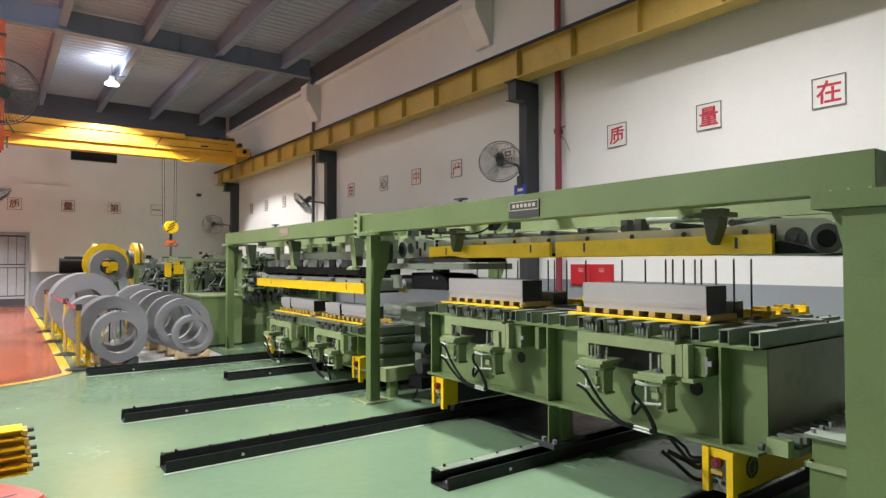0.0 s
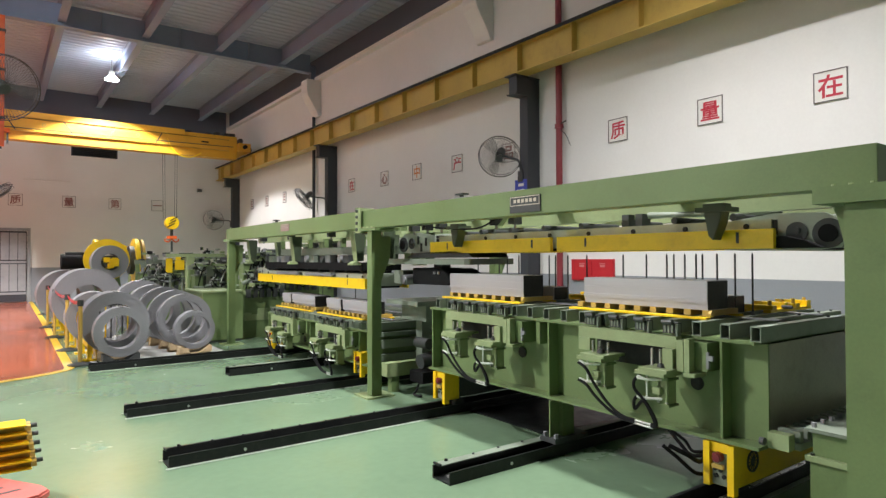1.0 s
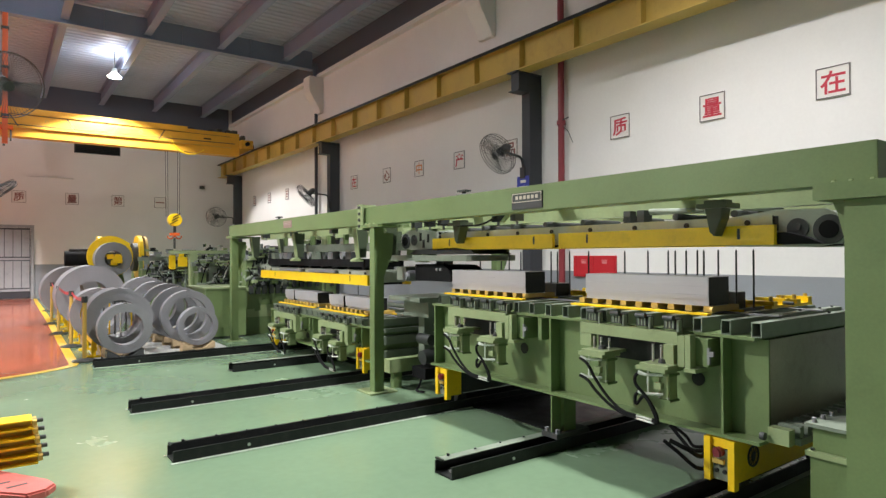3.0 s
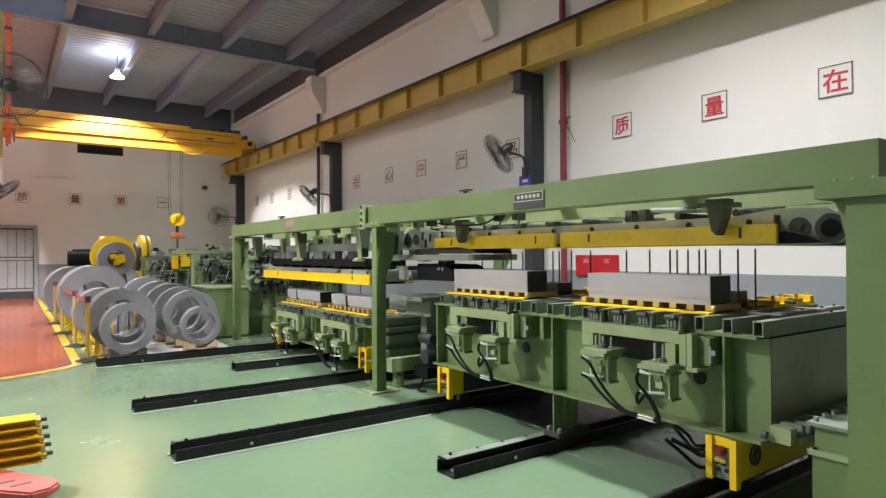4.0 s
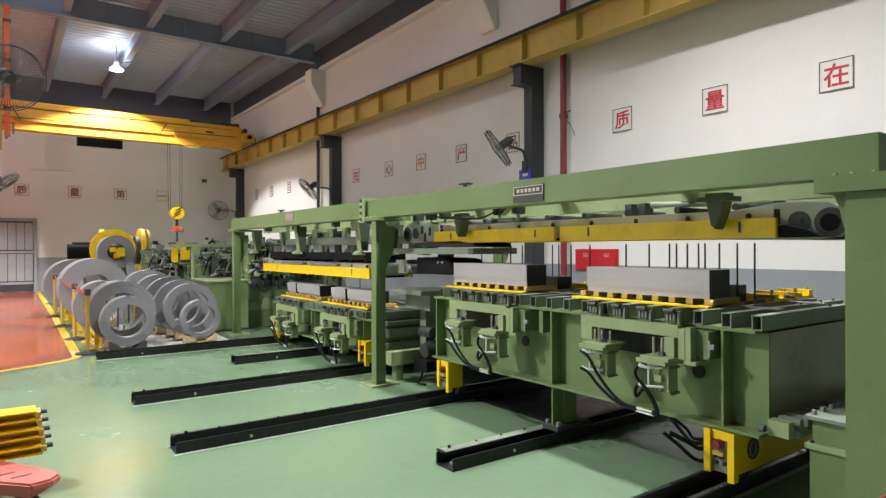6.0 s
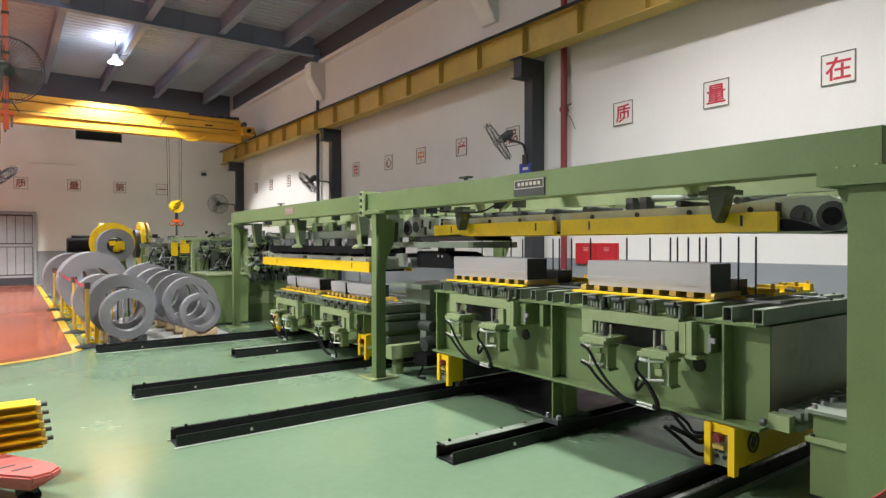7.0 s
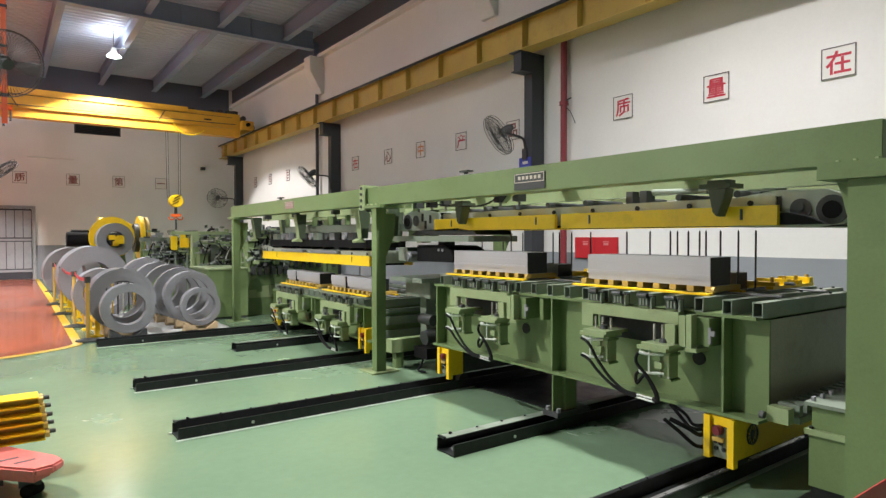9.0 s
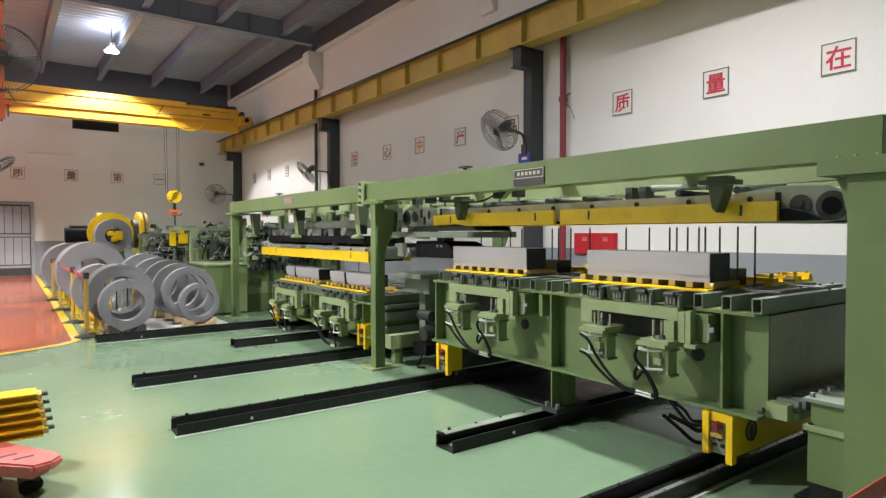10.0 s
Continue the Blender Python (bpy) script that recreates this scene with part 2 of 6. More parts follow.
def hall():
    solid("floor", box(B(), WEST - 0.3, WX + 0.3, SOUTH - 0.3, FY + 0.3, -0.2, 0), FLOOR, "glossy green epoxy factory floor", "floor", "structure")
    # painted aisle with a rounded corner, edged by a yellow line
    edge = [(1.0, FY - 0.02), (0.93, 17.0), (0.84, 9.95), (0.8, 9.8), (0.62, 9.62), (0.3, 9.42), (-0.05, 9.28), (-0.6, 9.15), (-1.4, 9.1), (WEST, 9.1)]
    prism(bm := B(), edge + [(WEST, FY - 0.02)], "z", 0.0005, 0.003)
    solid("red_aisle", bm, RED_FLOOR, "orange-red painted aisle on the factory floor", "floor", "structure")
    bm = B()
    for (ax, ay), (bx, by) in zip(edge, edge[1:]):
        d = Vector((bx - ax, by - ay)).normalized()
        n = Vector((-d.y, d.x)) * 0.06
        prism(bm, [(ax - n.x, ay - n.y), (bx - n.x, by - n.y), (bx + n.x, by + n.y), (ax + n.x, ay + n.y)], "z", 0.003, 0.006)
    solid("aisle_line", bm, LINE, "yellow painted line round the red aisle", "floor marking", "structure")
    top = 7.68
    solid("wall_east", box(B(), WX, WX + 0.3, SOUTH - 0.3, FY + 0.3, 0, top), WALL, "white painted long wall of the hall", "wall", "structure")
    solid("wall_north", box(B(), WEST, WX, FY, FY + 0.3, 0, top), WALL, "white painted end wall of the hall", "wall", "structure")
    solid("wall_west", box(B(), WEST - 0.3, WEST, SOUTH - 0.3, FY + 0.3, 0, top), WALL, "white painted wall", "wall", "structure")
    solid("wall_south", box(B(), WEST, WX, SOUTH - 0.3, SOUTH, 0, top), WALL, "white painted wall", "wall", "structure")
    solid("dado_east", box(B(), WX - 0.006, WX, SOUTH, FY, 0, 1.22), DADO, "grey painted dado along the wall", "dado", "structure")
    solid("dado_north", box(B(), 0.985, WX - 0.006, FY - 0.006, FY, 0, 1.22), DADO, "grey painted dado along the end wall", "dado", "structure")
    solid("upper_cladding", box(B(), WEST, WX - 0.17, FY - 0.03, FY, 6.2, ROOF_Z + SHEET - 0.002), CLAD, "dark blue-grey cladding above the end wall", "cladding", "structure")
    # roof sheet with ribs across the hall
    bm = B()
    y, pitch = SOUTH, 0.25
    prof = []
    while y < FY:
        for dy, dz in ((0, 0), (0.16, 0), (0.18, 0.03), (0.23, 0.03)):
            prof.append((y + dy, roof_z(y + dy) + SHEET + 0.03 - dz))
        y += pitch
    prof.append((FY, roof_z(FY) + SHEET + 0.03))
    rows = [[bm.verts.new((x, a, b)) for a, b in prof] for x in (WEST, WX)]
    for i in range(len(prof) - 1):
        bm.faces.new((rows[0][i], rows[0][i + 1], rows[1][i + 1], rows[1][i]))
    hi = [[bm.verts.new((x, a, roof_z(a) + SHEET + 0.2)) for a in (SOUTH, FY)] for x in (WEST, WX)]
    bm.faces.new((hi[0][0], hi[1][0], hi[1][1], hi[0][1]))
    solid("ceiling", bm, ROOF, "grey corrugated steel roof sheet", "ceiling", "structure")


def joists():
    """Sloping roof joists along the hall and girders across it."""
    x = -11.57
    while x < WX - 0.2:
        bm = B()
        for a0, a1, h0, h1 in ((-0.09, 0.09, 0, 0.012), (-0.005, 0.005, 0.012, SHEET - 0.012), (-0.09, 0.09, SHEET - 0.012, SHEET - 0.001)):
            prism(bm, [(SOUTH, roof_z(SOUTH) + h0), (FY, roof_z(FY) + h0), (FY, roof_z(FY) + h1), (SOUTH, roof_z(SOUTH) + h1)], "x", x + a0, x + a1)
        solid("roof_joist", bm, JOIST, "grey-blue steel roof joist along the hall", "joist", "structure", "roof joists")
        x += 1.83
    for y in (1.2, 9.2, 17.2):
        z = roof_z(y) - 0.12
        bm = B()
        box(bm, WEST, WX - 0.35, y - 0.12, y + 0.12, z, z + 0.018)
        box(bm, WEST, WX - 0.35, y - 0.006, y + 0.006, z + 0.018, z + SHEET + 0.1)
        beam = solid("roof_girder", bm, JOIST, "grey-blue steel girder across the roof", "girder", "structure", "roof girders")
        for k in range(9):
            gx = -8.9 + k * 1.83
            part("stiffener", box(B(), gx - 0.005, gx + 0.005, y - 0.1, y - 0.0065, z + 0.019, z + SHEET + 0.1), JOIST, beam)
        # concrete bearing on the wall
        bm = B()
        prism(bm, [(WX, 5.84), (WX, 6.92), (WX - 0.46, 6.92), (WX - 0.46, 6.52), (WX - 0.43, 6.42), (WX - 0.14, 5.95), (WX - 0.1, 5.84)], "y", y - 0.02, y + 0.42)
        solid("wall_corbel", bm, WALL, "white concrete corbel under the roof girder", "corbel", "structure", "wall corbels", bevel=0.01)
        solid("bearing_post", box(box(B(), WX - 0.28, WX - 0.1, y + 0.13, y + 0.14, 6.9205, z + 0.3), WX - 0.2, WX - 0.19, y + 0.125, y + 0.2, 6.9205, z + 0.3), JOIST, "short steel bearing post on the corbel", "post", "structure")
    # ledge at the head of the wall
    bm = B()
    prism(bm, [(SOUTH, 7.02), (FY, 7.02), (FY, 6.92), (SOUTH, 6.92)], "x", WX - 0.16, WX)
    solid("eaves_panel", box(B(), WX - 0.03, WX - 0.0005, SOUTH, FY, 7.0205, roof_z(0) + SHEET), CLAD, "dark blue-grey cladding above the long wall", "cladding", "structure")
    solid("wall_head", bm, WALL, "white ledge at the head of the wall", "ledge", "structure")


COLUMN_YS = (0.15, 7.93, 16.1, 24.9)


def wall_column(y, x=WX, side=-1):
    t = thing("crane_column", x, y + 0.1, 0, "charcoal steel column with a crane bracket against the wall", "column", "crane columns")
    bm = B()
    box(bm, x + side * 0.3, x + side * 0.284, y, y + 0.2, 0, 4.74)
    box(bm, x + side * 0.016, x, y, y + 0.2, 0, 4.74)
    box(bm, x + side * 0.284, x + side * 0.016, y + 0.09, y + 0.11, 0, 4.74)
    box(bm, x + side * 0.284, x + side * 0.02, y + 0.004, y + 0.012, 0.0, 4.74)
    part("shaft", bm, COLUMN, t)
    bm = box(B(), min(x + side * 0.3, x + side * 0.56), max(x + side * 0.3, x + side * 0.56), y, y + 0.2, 4.42, 4.727)
    box(bm, x + side * 0.6, x + side * 0.3, y - 0.02, y + 0.22, 4.4, 4.4195)
    box(bm, x + side * 0.64, x + side * 0.02, y - 0.03, y + 0.23, 4.728, 4.748)
    part("bracket", bm, COLUMN, t)
    return t


def runway(x0=7.35, side=1):
    y0, y1 = SOUTH + 0.2, FY - 0.05
    t = thing("crane_runway", x0, 8, 4.75, "dull yellow crane runway girder with stiffeners", "crane runway")
    part("bottom_flange", box(B(), x0, x0 + side * 0.3, y0, y1, 4.75, 4.77), YELLOW_DULL, t)
    part("web", box(B(), x0 + side * 0.13, x0 + side * 0.145, y0, y1, 4.77, 5.26), YELLOW_DULL, t)
    part("top_flange", box(B(), x0, x0 + side * 0.3, y0, y1, 5.26, 5.28), YELLOW_DULL, t)
    part("crane_rail", box(B(), x0 + side * 0.08, x0 + side * 0.14, y0, y1, 5.281, 5.34), BLACK, t, "dark steel crane rail")
    part("conductor_bar", box(B(), x0 - side * 0.012, x0 - side * 0.002, y0, y1, 5.24, 5.3), BLACK, t, "black conductor bar along the top edge")
    y = 25.45
    while y > SOUTH + 0.5:
        part("stiffener", box(B(), x0 + side * 0.01, x0 + side * 0.129, y - 0.05, y - 0.038, 4.771, 5.259), YELLOW_DULL, t)
        y -= 1.253
    return t


def crane():
    """Yellow bridge girder across the hall, near its end wall."""
    y = 22.2
    t = thing("overhead_crane", 3.5, y, 5.34, "yellow overhead travelling crane bridge lit from above", "crane")
    part("girder", box(B(), -11.0, 7.0, y, y + 0.42, 5.1, 5.9), CRANE, t, bevel=0.01)
    part("upper_web", box(B(), -11.0, 6.7, y - 0.05, y - 0.001, 5.385, 5.76), CRANE, t, bevel=0.004)
    part("lower_ledge", box(B(), -11.0, 6.7, y - 0.06, y - 0.001, 5.36, 5.3845), CRANE, t)
    part("walkway", box(B(), -11.0, 5.2, y - 0.09, y + 0.5, 5.901, 5.93), STEEL, t)
    part("kick_plate", box(B(), -11.0, 5.2, y - 0.1, y - 0.091, 5.77, 5.95), CRANE, t)
    part("kick_seam", box(B(), -11.0, 6.7, y - 0.054, y - 0.0505, 5.745, 5.76), DARK, t)
    part("ledge_seam", box(B(), -11.0, 6.7, y - 0.064, y - 0.0605, 5.362, 5.376), YELLOW_DULL, t)
    # thin dark slanting strips across the upper web
    for xa, xb in ((0.21, 0.43), (1.68, 1.91), (3.09, 2.88), (4.48, 4.28)):
        part("diaphragm", prism(B(), [(xa - 0.018, 5.745), (xa + 0.018, 5.745), (xb + 0.018, 5.386), (xb - 0.018, 5.386)], "y", y - 0.056, y - 0.0505), DARK, t)
    for lx in (1.15, 3.75):
        part("lifting_lug", ring(B(), (lx, y - 0.055, 5.6), "y", 0.06, 0.035, 0.01, 20), YELLOW_DULL, t)
    for bx in (5.3, 5.95, 6.25, 6.55):
        part("drive_part", box(B(), bx, bx + 0.16, y + 0.05, y + 0.3, 5.901, 5.96 + 0.05 * (bx > 6)), DARK, t, bevel=0.01)
    part("label_bar", box(B(), 5.75, 6.0, y - 0.055, y - 0.0505, 5.58, 5.63), BLACK, t)
    part("end_carriage", box(B(), 7.005, 7.42, y - 0.25, y + 1.9, 5.36, 5.66), CRANE, t, bevel=0.01)
    part("buffer", cyl(B(), (7.2, y - 0.36, 5.52), (7.2, y - 0.25, 5.52), 0.07, n=16), RUBBER, t)
    for wy in (y - 0.05, y + 1.65):
        part("wheel", cyl(B(), (7.43, wy, 5.45), (7.49, wy, 5.45), 0.1), DARK, t)
    part("drive_motor", cyl(cyl(B(), (7.1, y - 0.1, 5.76), (7.1, y + 0.25, 5.76), 0.09), (7.1, y - 0.16, 5.76), (7.1, y - 0.1, 5.76), 0.07), DARK, t, "dark drive motor")
    part("control_box", box(B(), 6.75, 6.95, y + 0.05, y + 0.35, 5.901, 6.02), DARK, t)
    part("cable_loop", tube(B(), [(4.62, y - 0.02, 5.78), (4.72, y - 0.04, 5.4), (5.0, y - 0.05, 5.08), (5.4, y - 0.05, 5.02), (5.75, y - 0.04, 5.2)], 0.022, 8, 5), YELLOW, t)
    part("pendant_cable", tube(B(), [(-11, y - 0.16, 5.5), (0, y - 0.16, 5.42), (6.8, y - 0.16, 5.5)], 0.014), DARK, t)
    h = thing("hoist_trolley", 0.1, y, 5.16, "orange electric hoist trolley under the crane bridge", "hoist")
    part("frame", box(box(B(), 0.04, 0.12, y - 0.25, y - 0.17, 4.98, 5.9), -0.6, 0.04, y - 0.26, y - 0.18, 5.75, 5.88), ORANGE, h, bevel=0.006)
    part("guard", box(box(B(), 0.05, 0.11, y - 0.27, y - 0.18, 4.75, 4.979), 0.22, 0.27, y - 0.27, y - 0.2, 4.9, 5.22), DARK, h, bevel=0.004)
    part("drum", cyl(B(), (-0.9, y - 0.4, 5.0), (-0.15, y - 0.4, 5.0), 0.2), ORANGE, h, smooth=True)
    part("arm", box(B(), -0.6, 0.3, y - 0.25, y - 0.0005, 5.26, 5.3598), ORANGE, h)
    k = thing("crane_hook", 4.85, y + 0.2, 1.75, "yellow hook block with black stripes hanging on ropes", "crane hook")
    for dx in (-0.3, -0.23, 0.1, 0.17):
        part("rope", cyl(B(), (4.85 + dx * 0.9, y + 0.2, 2.85), (4.85 + dx, y + 0.2, 5.1), 0.008, n=6), DARK, k)
    part("sheave_block", cyl(B(), (4.85, y + 0.05, 2.74), (4.85, y + 0.35, 2.74), 0.22, n=28), YELLOW, k, bevel=0.02)
    for d in (-0.09, 0.02, 0.13):
        part("stripe", prism(B(), [(4.85 - 0.13 + d * 0.4, 2.66 + d), (4.85 + 0.1 + d * 0.4, 2.8 + d), (4.85 + 0.1 + d * 0.4, 2.84 + d), (4.85 - 0.13 + d * 0.4, 2.7 + d)], "y", y + 0.042, y + 0.048), BLACK, k)
    part("shank", cyl(cyl(B(), (4.85, y + 0.2, 2.3), (4.85, y + 0.2, 2.53), 0.05), (4.85, y + 0.2, 1.75), (4.85, y + 0.2, 2.12), 0.035), DARK, k)
    part("cross_head", box(B(), 4.7, 5.0, y + 0.13, y + 0.27, 2.2, 2.3), ORANGE, k, "orange hook cross head", bevel=0.02)
    for sx in (-1, 1):
        part("horn", tube(B(), [(4.85, y + 0.2, 2.2), (4.85 + sx * 0.1, y + 0.2, 2.1), (4.85 + sx * 0.2, y + 0.2, 2.12), (4.85 + sx * 0.22, y + 0.2, 2.2)], 0.022, 8, 4), ORANGE, k, "orange double hook")


def high_bay(x, y, LAMP_Z):
    t = thing("high_bay_lamp", x, y, LAMP_Z, "lit high bay lamp with a white disc shade", "lamp", "high bay lamps")
    part("shade", cyl(cyl(B(), (x, y, LAMP_Z - 0.1), (x, y, LAMP_Z - 0.02), 0.2, 0.13, n=32), (x, y, LAMP_Z - 0.02), (x, y, LAMP_Z + 0.14), 0.1, 0.07, n=20), WHITE_PLASTIC, t)
    part("diffuser", cyl(B(), (x, y, LAMP_Z - 0.125), (x, y, LAMP_Z - 0.102), 0.188, n=32), LAMP_GLASS, t, "glowing white diffuser").visible_shadow = False
    part("stem", cyl(B(), (x, y, LAMP_Z + 0.14), (x, y, roof_z(y) + SHEET), 0.012, n=8), DARK, t)
    part("cable", tube(B(), [(x, y, LAMP_Z + 0.14), (x + 0.35, y, LAMP_Z + 0.2), (x + 0.6, y, LAMP_Z + 0.6), (x + 0.62, y, roof_z(y) + SHEET)], 0.012, 6, 5), DARK, t)


hall()
joists()
for cy in COLUMN_YS:
    wall_column(cy)
runway()
crane()
for lx, ly, lz, share in LAMPS:
    high_bay(lx, ly, lz)


# ---- stacking line ----
GX = 3.34                    # front face of the gantry girder
rnd = random.Random(7)
INK_WARM = paint("warm plate ink", (0.5, 0.46, 0.38), 0.5)
INK_PALE = paint("pale faded ink", (0.4, 0.33, 0.3), 0.5)


def girder_shell(x, y0, y1):
    """A hollow girder 150 mm wide, closed at its ends."""
    bm = prism(B(), [(x, 1.84), (x + 0.15, 1.84), (x + 0.15, 2.04), (x, 2.04)], "y", y0, y1)
    bmesh.ops.inset_individual(bm, faces=[f for f in bm.faces if abs(f.normal.y) > 0.9], thickness=0.012, depth=-0.004)
    return bm


def gantry(y0, y1, posts, label):
    t = thing("gantry", GX + 0.1, y0, 0, label, "gantry frame", "stacking gantries")
    for x in (GX, GX + 1.75):
        part("girder", girder_shell(x, y0, y1), GREEN, t, bevel=0.004)
    for py in posts:
        for x in (GX, GX + 1.75):
            bm = box(B(), x - 0.12, x + 0.1, py, py + 0.19, 0.02, 1.755) if py < 2 else box(B(), x - 0.055, x + 0.065, py + 0.0, py + 0.1, 0.02, 1.805)
            part("post", bm, GREEN, t, bevel=0.01)
            part("base_plate", box(B(), x - 0.14, x + 0.2, py - 0.06, py + 0.25, 0, 0.0195), GREEN_LIGHT, t, bevel=0.004)
            if py < 2:
                part("head_plate", box(B(), x - 0.16, x + 0.26, py - 0.12, py + 0.31, 1.757, 1.838), GREEN, t, bevel=0.004)
            else:
                part("head_plate", box(B(), x - 0.07, x + 0.24, py - 0.1, py + 0.26, 1.807, 1.838), GREEN, t, bevel=0.004)
            g = 0.19 if py < 2 else 0.1
            part("gusset", prism(B(), [(py + g + 0.001, 1.4), (py + g + 0.001, 1.75), (py + g + 0.09, 1.75), (py + g + 0.07, 1.7)], "x", x - 0.01, x + 0.01), GREEN, t)
            h = 0.1 if py < 2 else 0.065
            part("gusset", prism(B(), [(x + h + 0.001, 1.2), (x + h + 0.001, 1.75), (x + 0.22, 1.75), (x + 0.2, 1.5)], "y", py + 0.05, py + 0.07), GREEN, t)
            for bx in (-0.045, 0.05, 0.14, 0.215):
                part("bolt", cyl(cyl(B(), (x - 0.06, py + bx + 0.04, 1.838), (x - 0.06, py + bx + 0.04, 1.844), 0.016, n=12), (x - 0.06, py + bx + 0.04, 1.844), (x - 0.06, py + bx + 0.04, 1.856), 0.011, n=6), GREEN_LIGHT, t)
    n = round((y1 - y0) / 1.25)
    for i in range(n + 1):
        y = y0 + 0.12 + (y1 - y0 - 0.35) * i / n
        part("cross_beam", box(B(), GX + 0.151, GX + 1.749, y, y + 0.1, 1.88, 1.99), GREEN, t, bevel=0.004)
        part("cleat", box(B(), GX + 0.151, GX + 0.27, y - 0.03, y + 0.13, 1.862, 1.879), GREEN_LIGHT, t)
    for i in range(int((y1 - y0) / 0.62)):
        y = y0 + 0.3 + i * 0.62
        part("conduit_clip", box(B(), GX + 0.1505, GX + 0.18, y, y + 0.03, 1.94, 1.97), STEEL, t)
    part("conduit", cyl(B(), (GX + 0.166, y0 + 0.1, 1.955), (GX + 0.166, y1 - 0.1, 1.955), 0.01, n=8), RUBBER, t)
    for x in (GX + 0.55, GX + 1.15):
        part("long_rail", box(B(), x, x + 0.08, y0 + 0.1, y1 - 0.1, 1.79, 1.878), GREEN_LIGHT, t, bevel=0.004)
    return t


def name_plate(y, z0, z1, w, back, ink):
    """A dark maker's plate with plain light bars on the girder."""
    t = thing("maker_plate", GX, y, z0, "dark maker's plate with pale bars on the gantry girder", "sign", "maker plates")
    part("board", box(B(), GX - 0.008, GX - 0.001, y, y + w, z0, z1), back, t)
    for a, b, d, e in ((0.006, w - 0.006, z1 - 0.01, z1 - 0.004), (0.006, w - 0.006, z0 + (z1 - z0) * 0.42, z0 + (z1 - z0) * 0.42 + 0.006), (0.006, 0.012, z0 + (z1 - z0) * 0.47, z1 - 0.01), (w - 0.012, w - 0.006, z0 + (z1 - z0) * 0.47, z1 - 0.01)):
        part("border", box(B(), GX - 0.011, GX - 0.0085, y + a, y + b, d, e), ink, t)
    for k in range(6):
        a = y + w * (0.13 + k * 0.13)
        part("bar", box(B(), GX - 0.011, GX - 0.0085, a, a + w * 0.08, z0 + (z1 - z0) * 0.6, z1 - 0.025), ink, t)


def joint_plate():
    t = thing("joint_plate", GX, 6.17, 1.8, "pale green bolted splice plate between the two gantries", "splice plate")
    part("plate", box(B(), GX - 0.03, GX + 0.16, 6.145, 6.16, 1.79, 2.075), GREEN_LIGHT, t, bevel=0.003)
    part("plate", box(B(), GX - 0.03, GX + 0.16, 6.175, 6.19, 1.79, 2.075), GREEN_LIGHT, t, bevel=0.003)
    part("strap", box(B(), GX - 0.05, GX - 0.031, 6.1, 6.2, 1.79, 2.075), GREEN_LIGHT, t, bevel=0.003)
    for z in (1.83, 1.9, 1.97, 2.04):
        part("bolt", cyl(B(), (GX - 0.066, 6.15, z), (GX - 0.05, 6.15, z), 0.018, n=6), DARK, t)


def hanger(t, x, y, z0, wide=0.22):
    """Tapered hanger plate from the gantry, dark green with shade in its colour, with a pale edge and foot."""
    part("hanger", prism(B(), [(x - 0.02, 1.838), (x + wide, 1.838), (x + wide * 0.82, z0 + 0.05), (x + 0.03, z0 + 0.05)], "y", y - 0.03, y + 0.03), SHADED_GREEN, t, bevel=0.003)
    part("hanger_edge", prism(B(), [(x - 0.032, 1.838), (x - 0.021, 1.838), (x + 0.029, z0 + 0.05), (x + 0.018, z0 + 0.05)], "y", y - 0.05, y + 0.05), GREEN_LIGHT, t)
    part("hanger_foot" if z0 < 1.6 else "hanger_shoe", prism(B(), [(x - 0.06, z0), (x + 0.07, z0), (x + 0.07, z0 + 0.02), (x + 0.03, z0 + 0.0495), (x - 0.01, z0 + 0.0495), (x - 0.06, z0 + 0.02)], "y", y - 0.06, y + 0.06), GREEN_LIGHT, t, bevel=0.004)


def drum_head(t, y, z, x0, x1, r, flip):
    """End of a belt conveyor: side cheek with two drums and a belt."""
    s = -1 if flip else 1
    poly = [(y + s * 0.62, z - 0.09), (y + s * 0.62, z + 0.09), (y + s * 0.3, z + 0.13), (y + s * 0.02, z + 0.12), (y - s * 0.08, z + 0.07), (y - s * 0.1, z), (y - s * 0.06, z - 0.08), (y + s * 0.1, z - 0.1)]
    part("side_cheek", prism(B(), poly, "x", x0, x0 + 0.02), CONVEYOR, t, bevel=0.003)
    part("side_cheek", prism(B(), poly, "x", x1 - 0.02, x1), CONVEYOR, t, bevel=0.003)
    part("drum", cyl(B(), (x0 - 0.012, y, z), (x1 + 0.012, y, z), r, n=28), DARK, t, smooth=True)
    part("drum_cap", cyl(B(), (x0 - 0.02, y, z), (x0 - 0.0125, y, z), r * 0.6, n=24), RUBBER, t)
    part("idler", cyl(B(), (x0 - 0.01, y + s * 0.17, z + 0.01), (x1 + 0.01, y + s * 0.17, z + 0.01), r * 0.72, n=24), DARK, t, smooth=True)
    part("idler_cap", cyl(B(), (x0 - 0.02, y + s * 0.17, z + 0.02), (x0 - 0.011, y + s * 0.17, z + 0.02), 0.022, n=12), DARK, t)
    for k, (a, b) in enumerate(((0.3, 0.05), (0.36, -0.03), (0.45, 0.03))):
        part("slot_cover", box(B(), x0 - 0.006, x0 - 0.001, y + s * a - 0.018, y + s * a + 0.018, z + b - 0.05, z + b + 0.04), BLACK, t)
    part("belt", box(box(B(), x0 + 0.03, x1 - 0.03, min(y, y + s * 0.62), max(y, y + s * 0.62), z - r - 0.006, z - r), x0 + 0.03, x1 - 0.03, min(y, y + s * 0.62), max(y, y + s * 0.62), z + r - 0.002, z + r + 0.004), RUBBER, t)


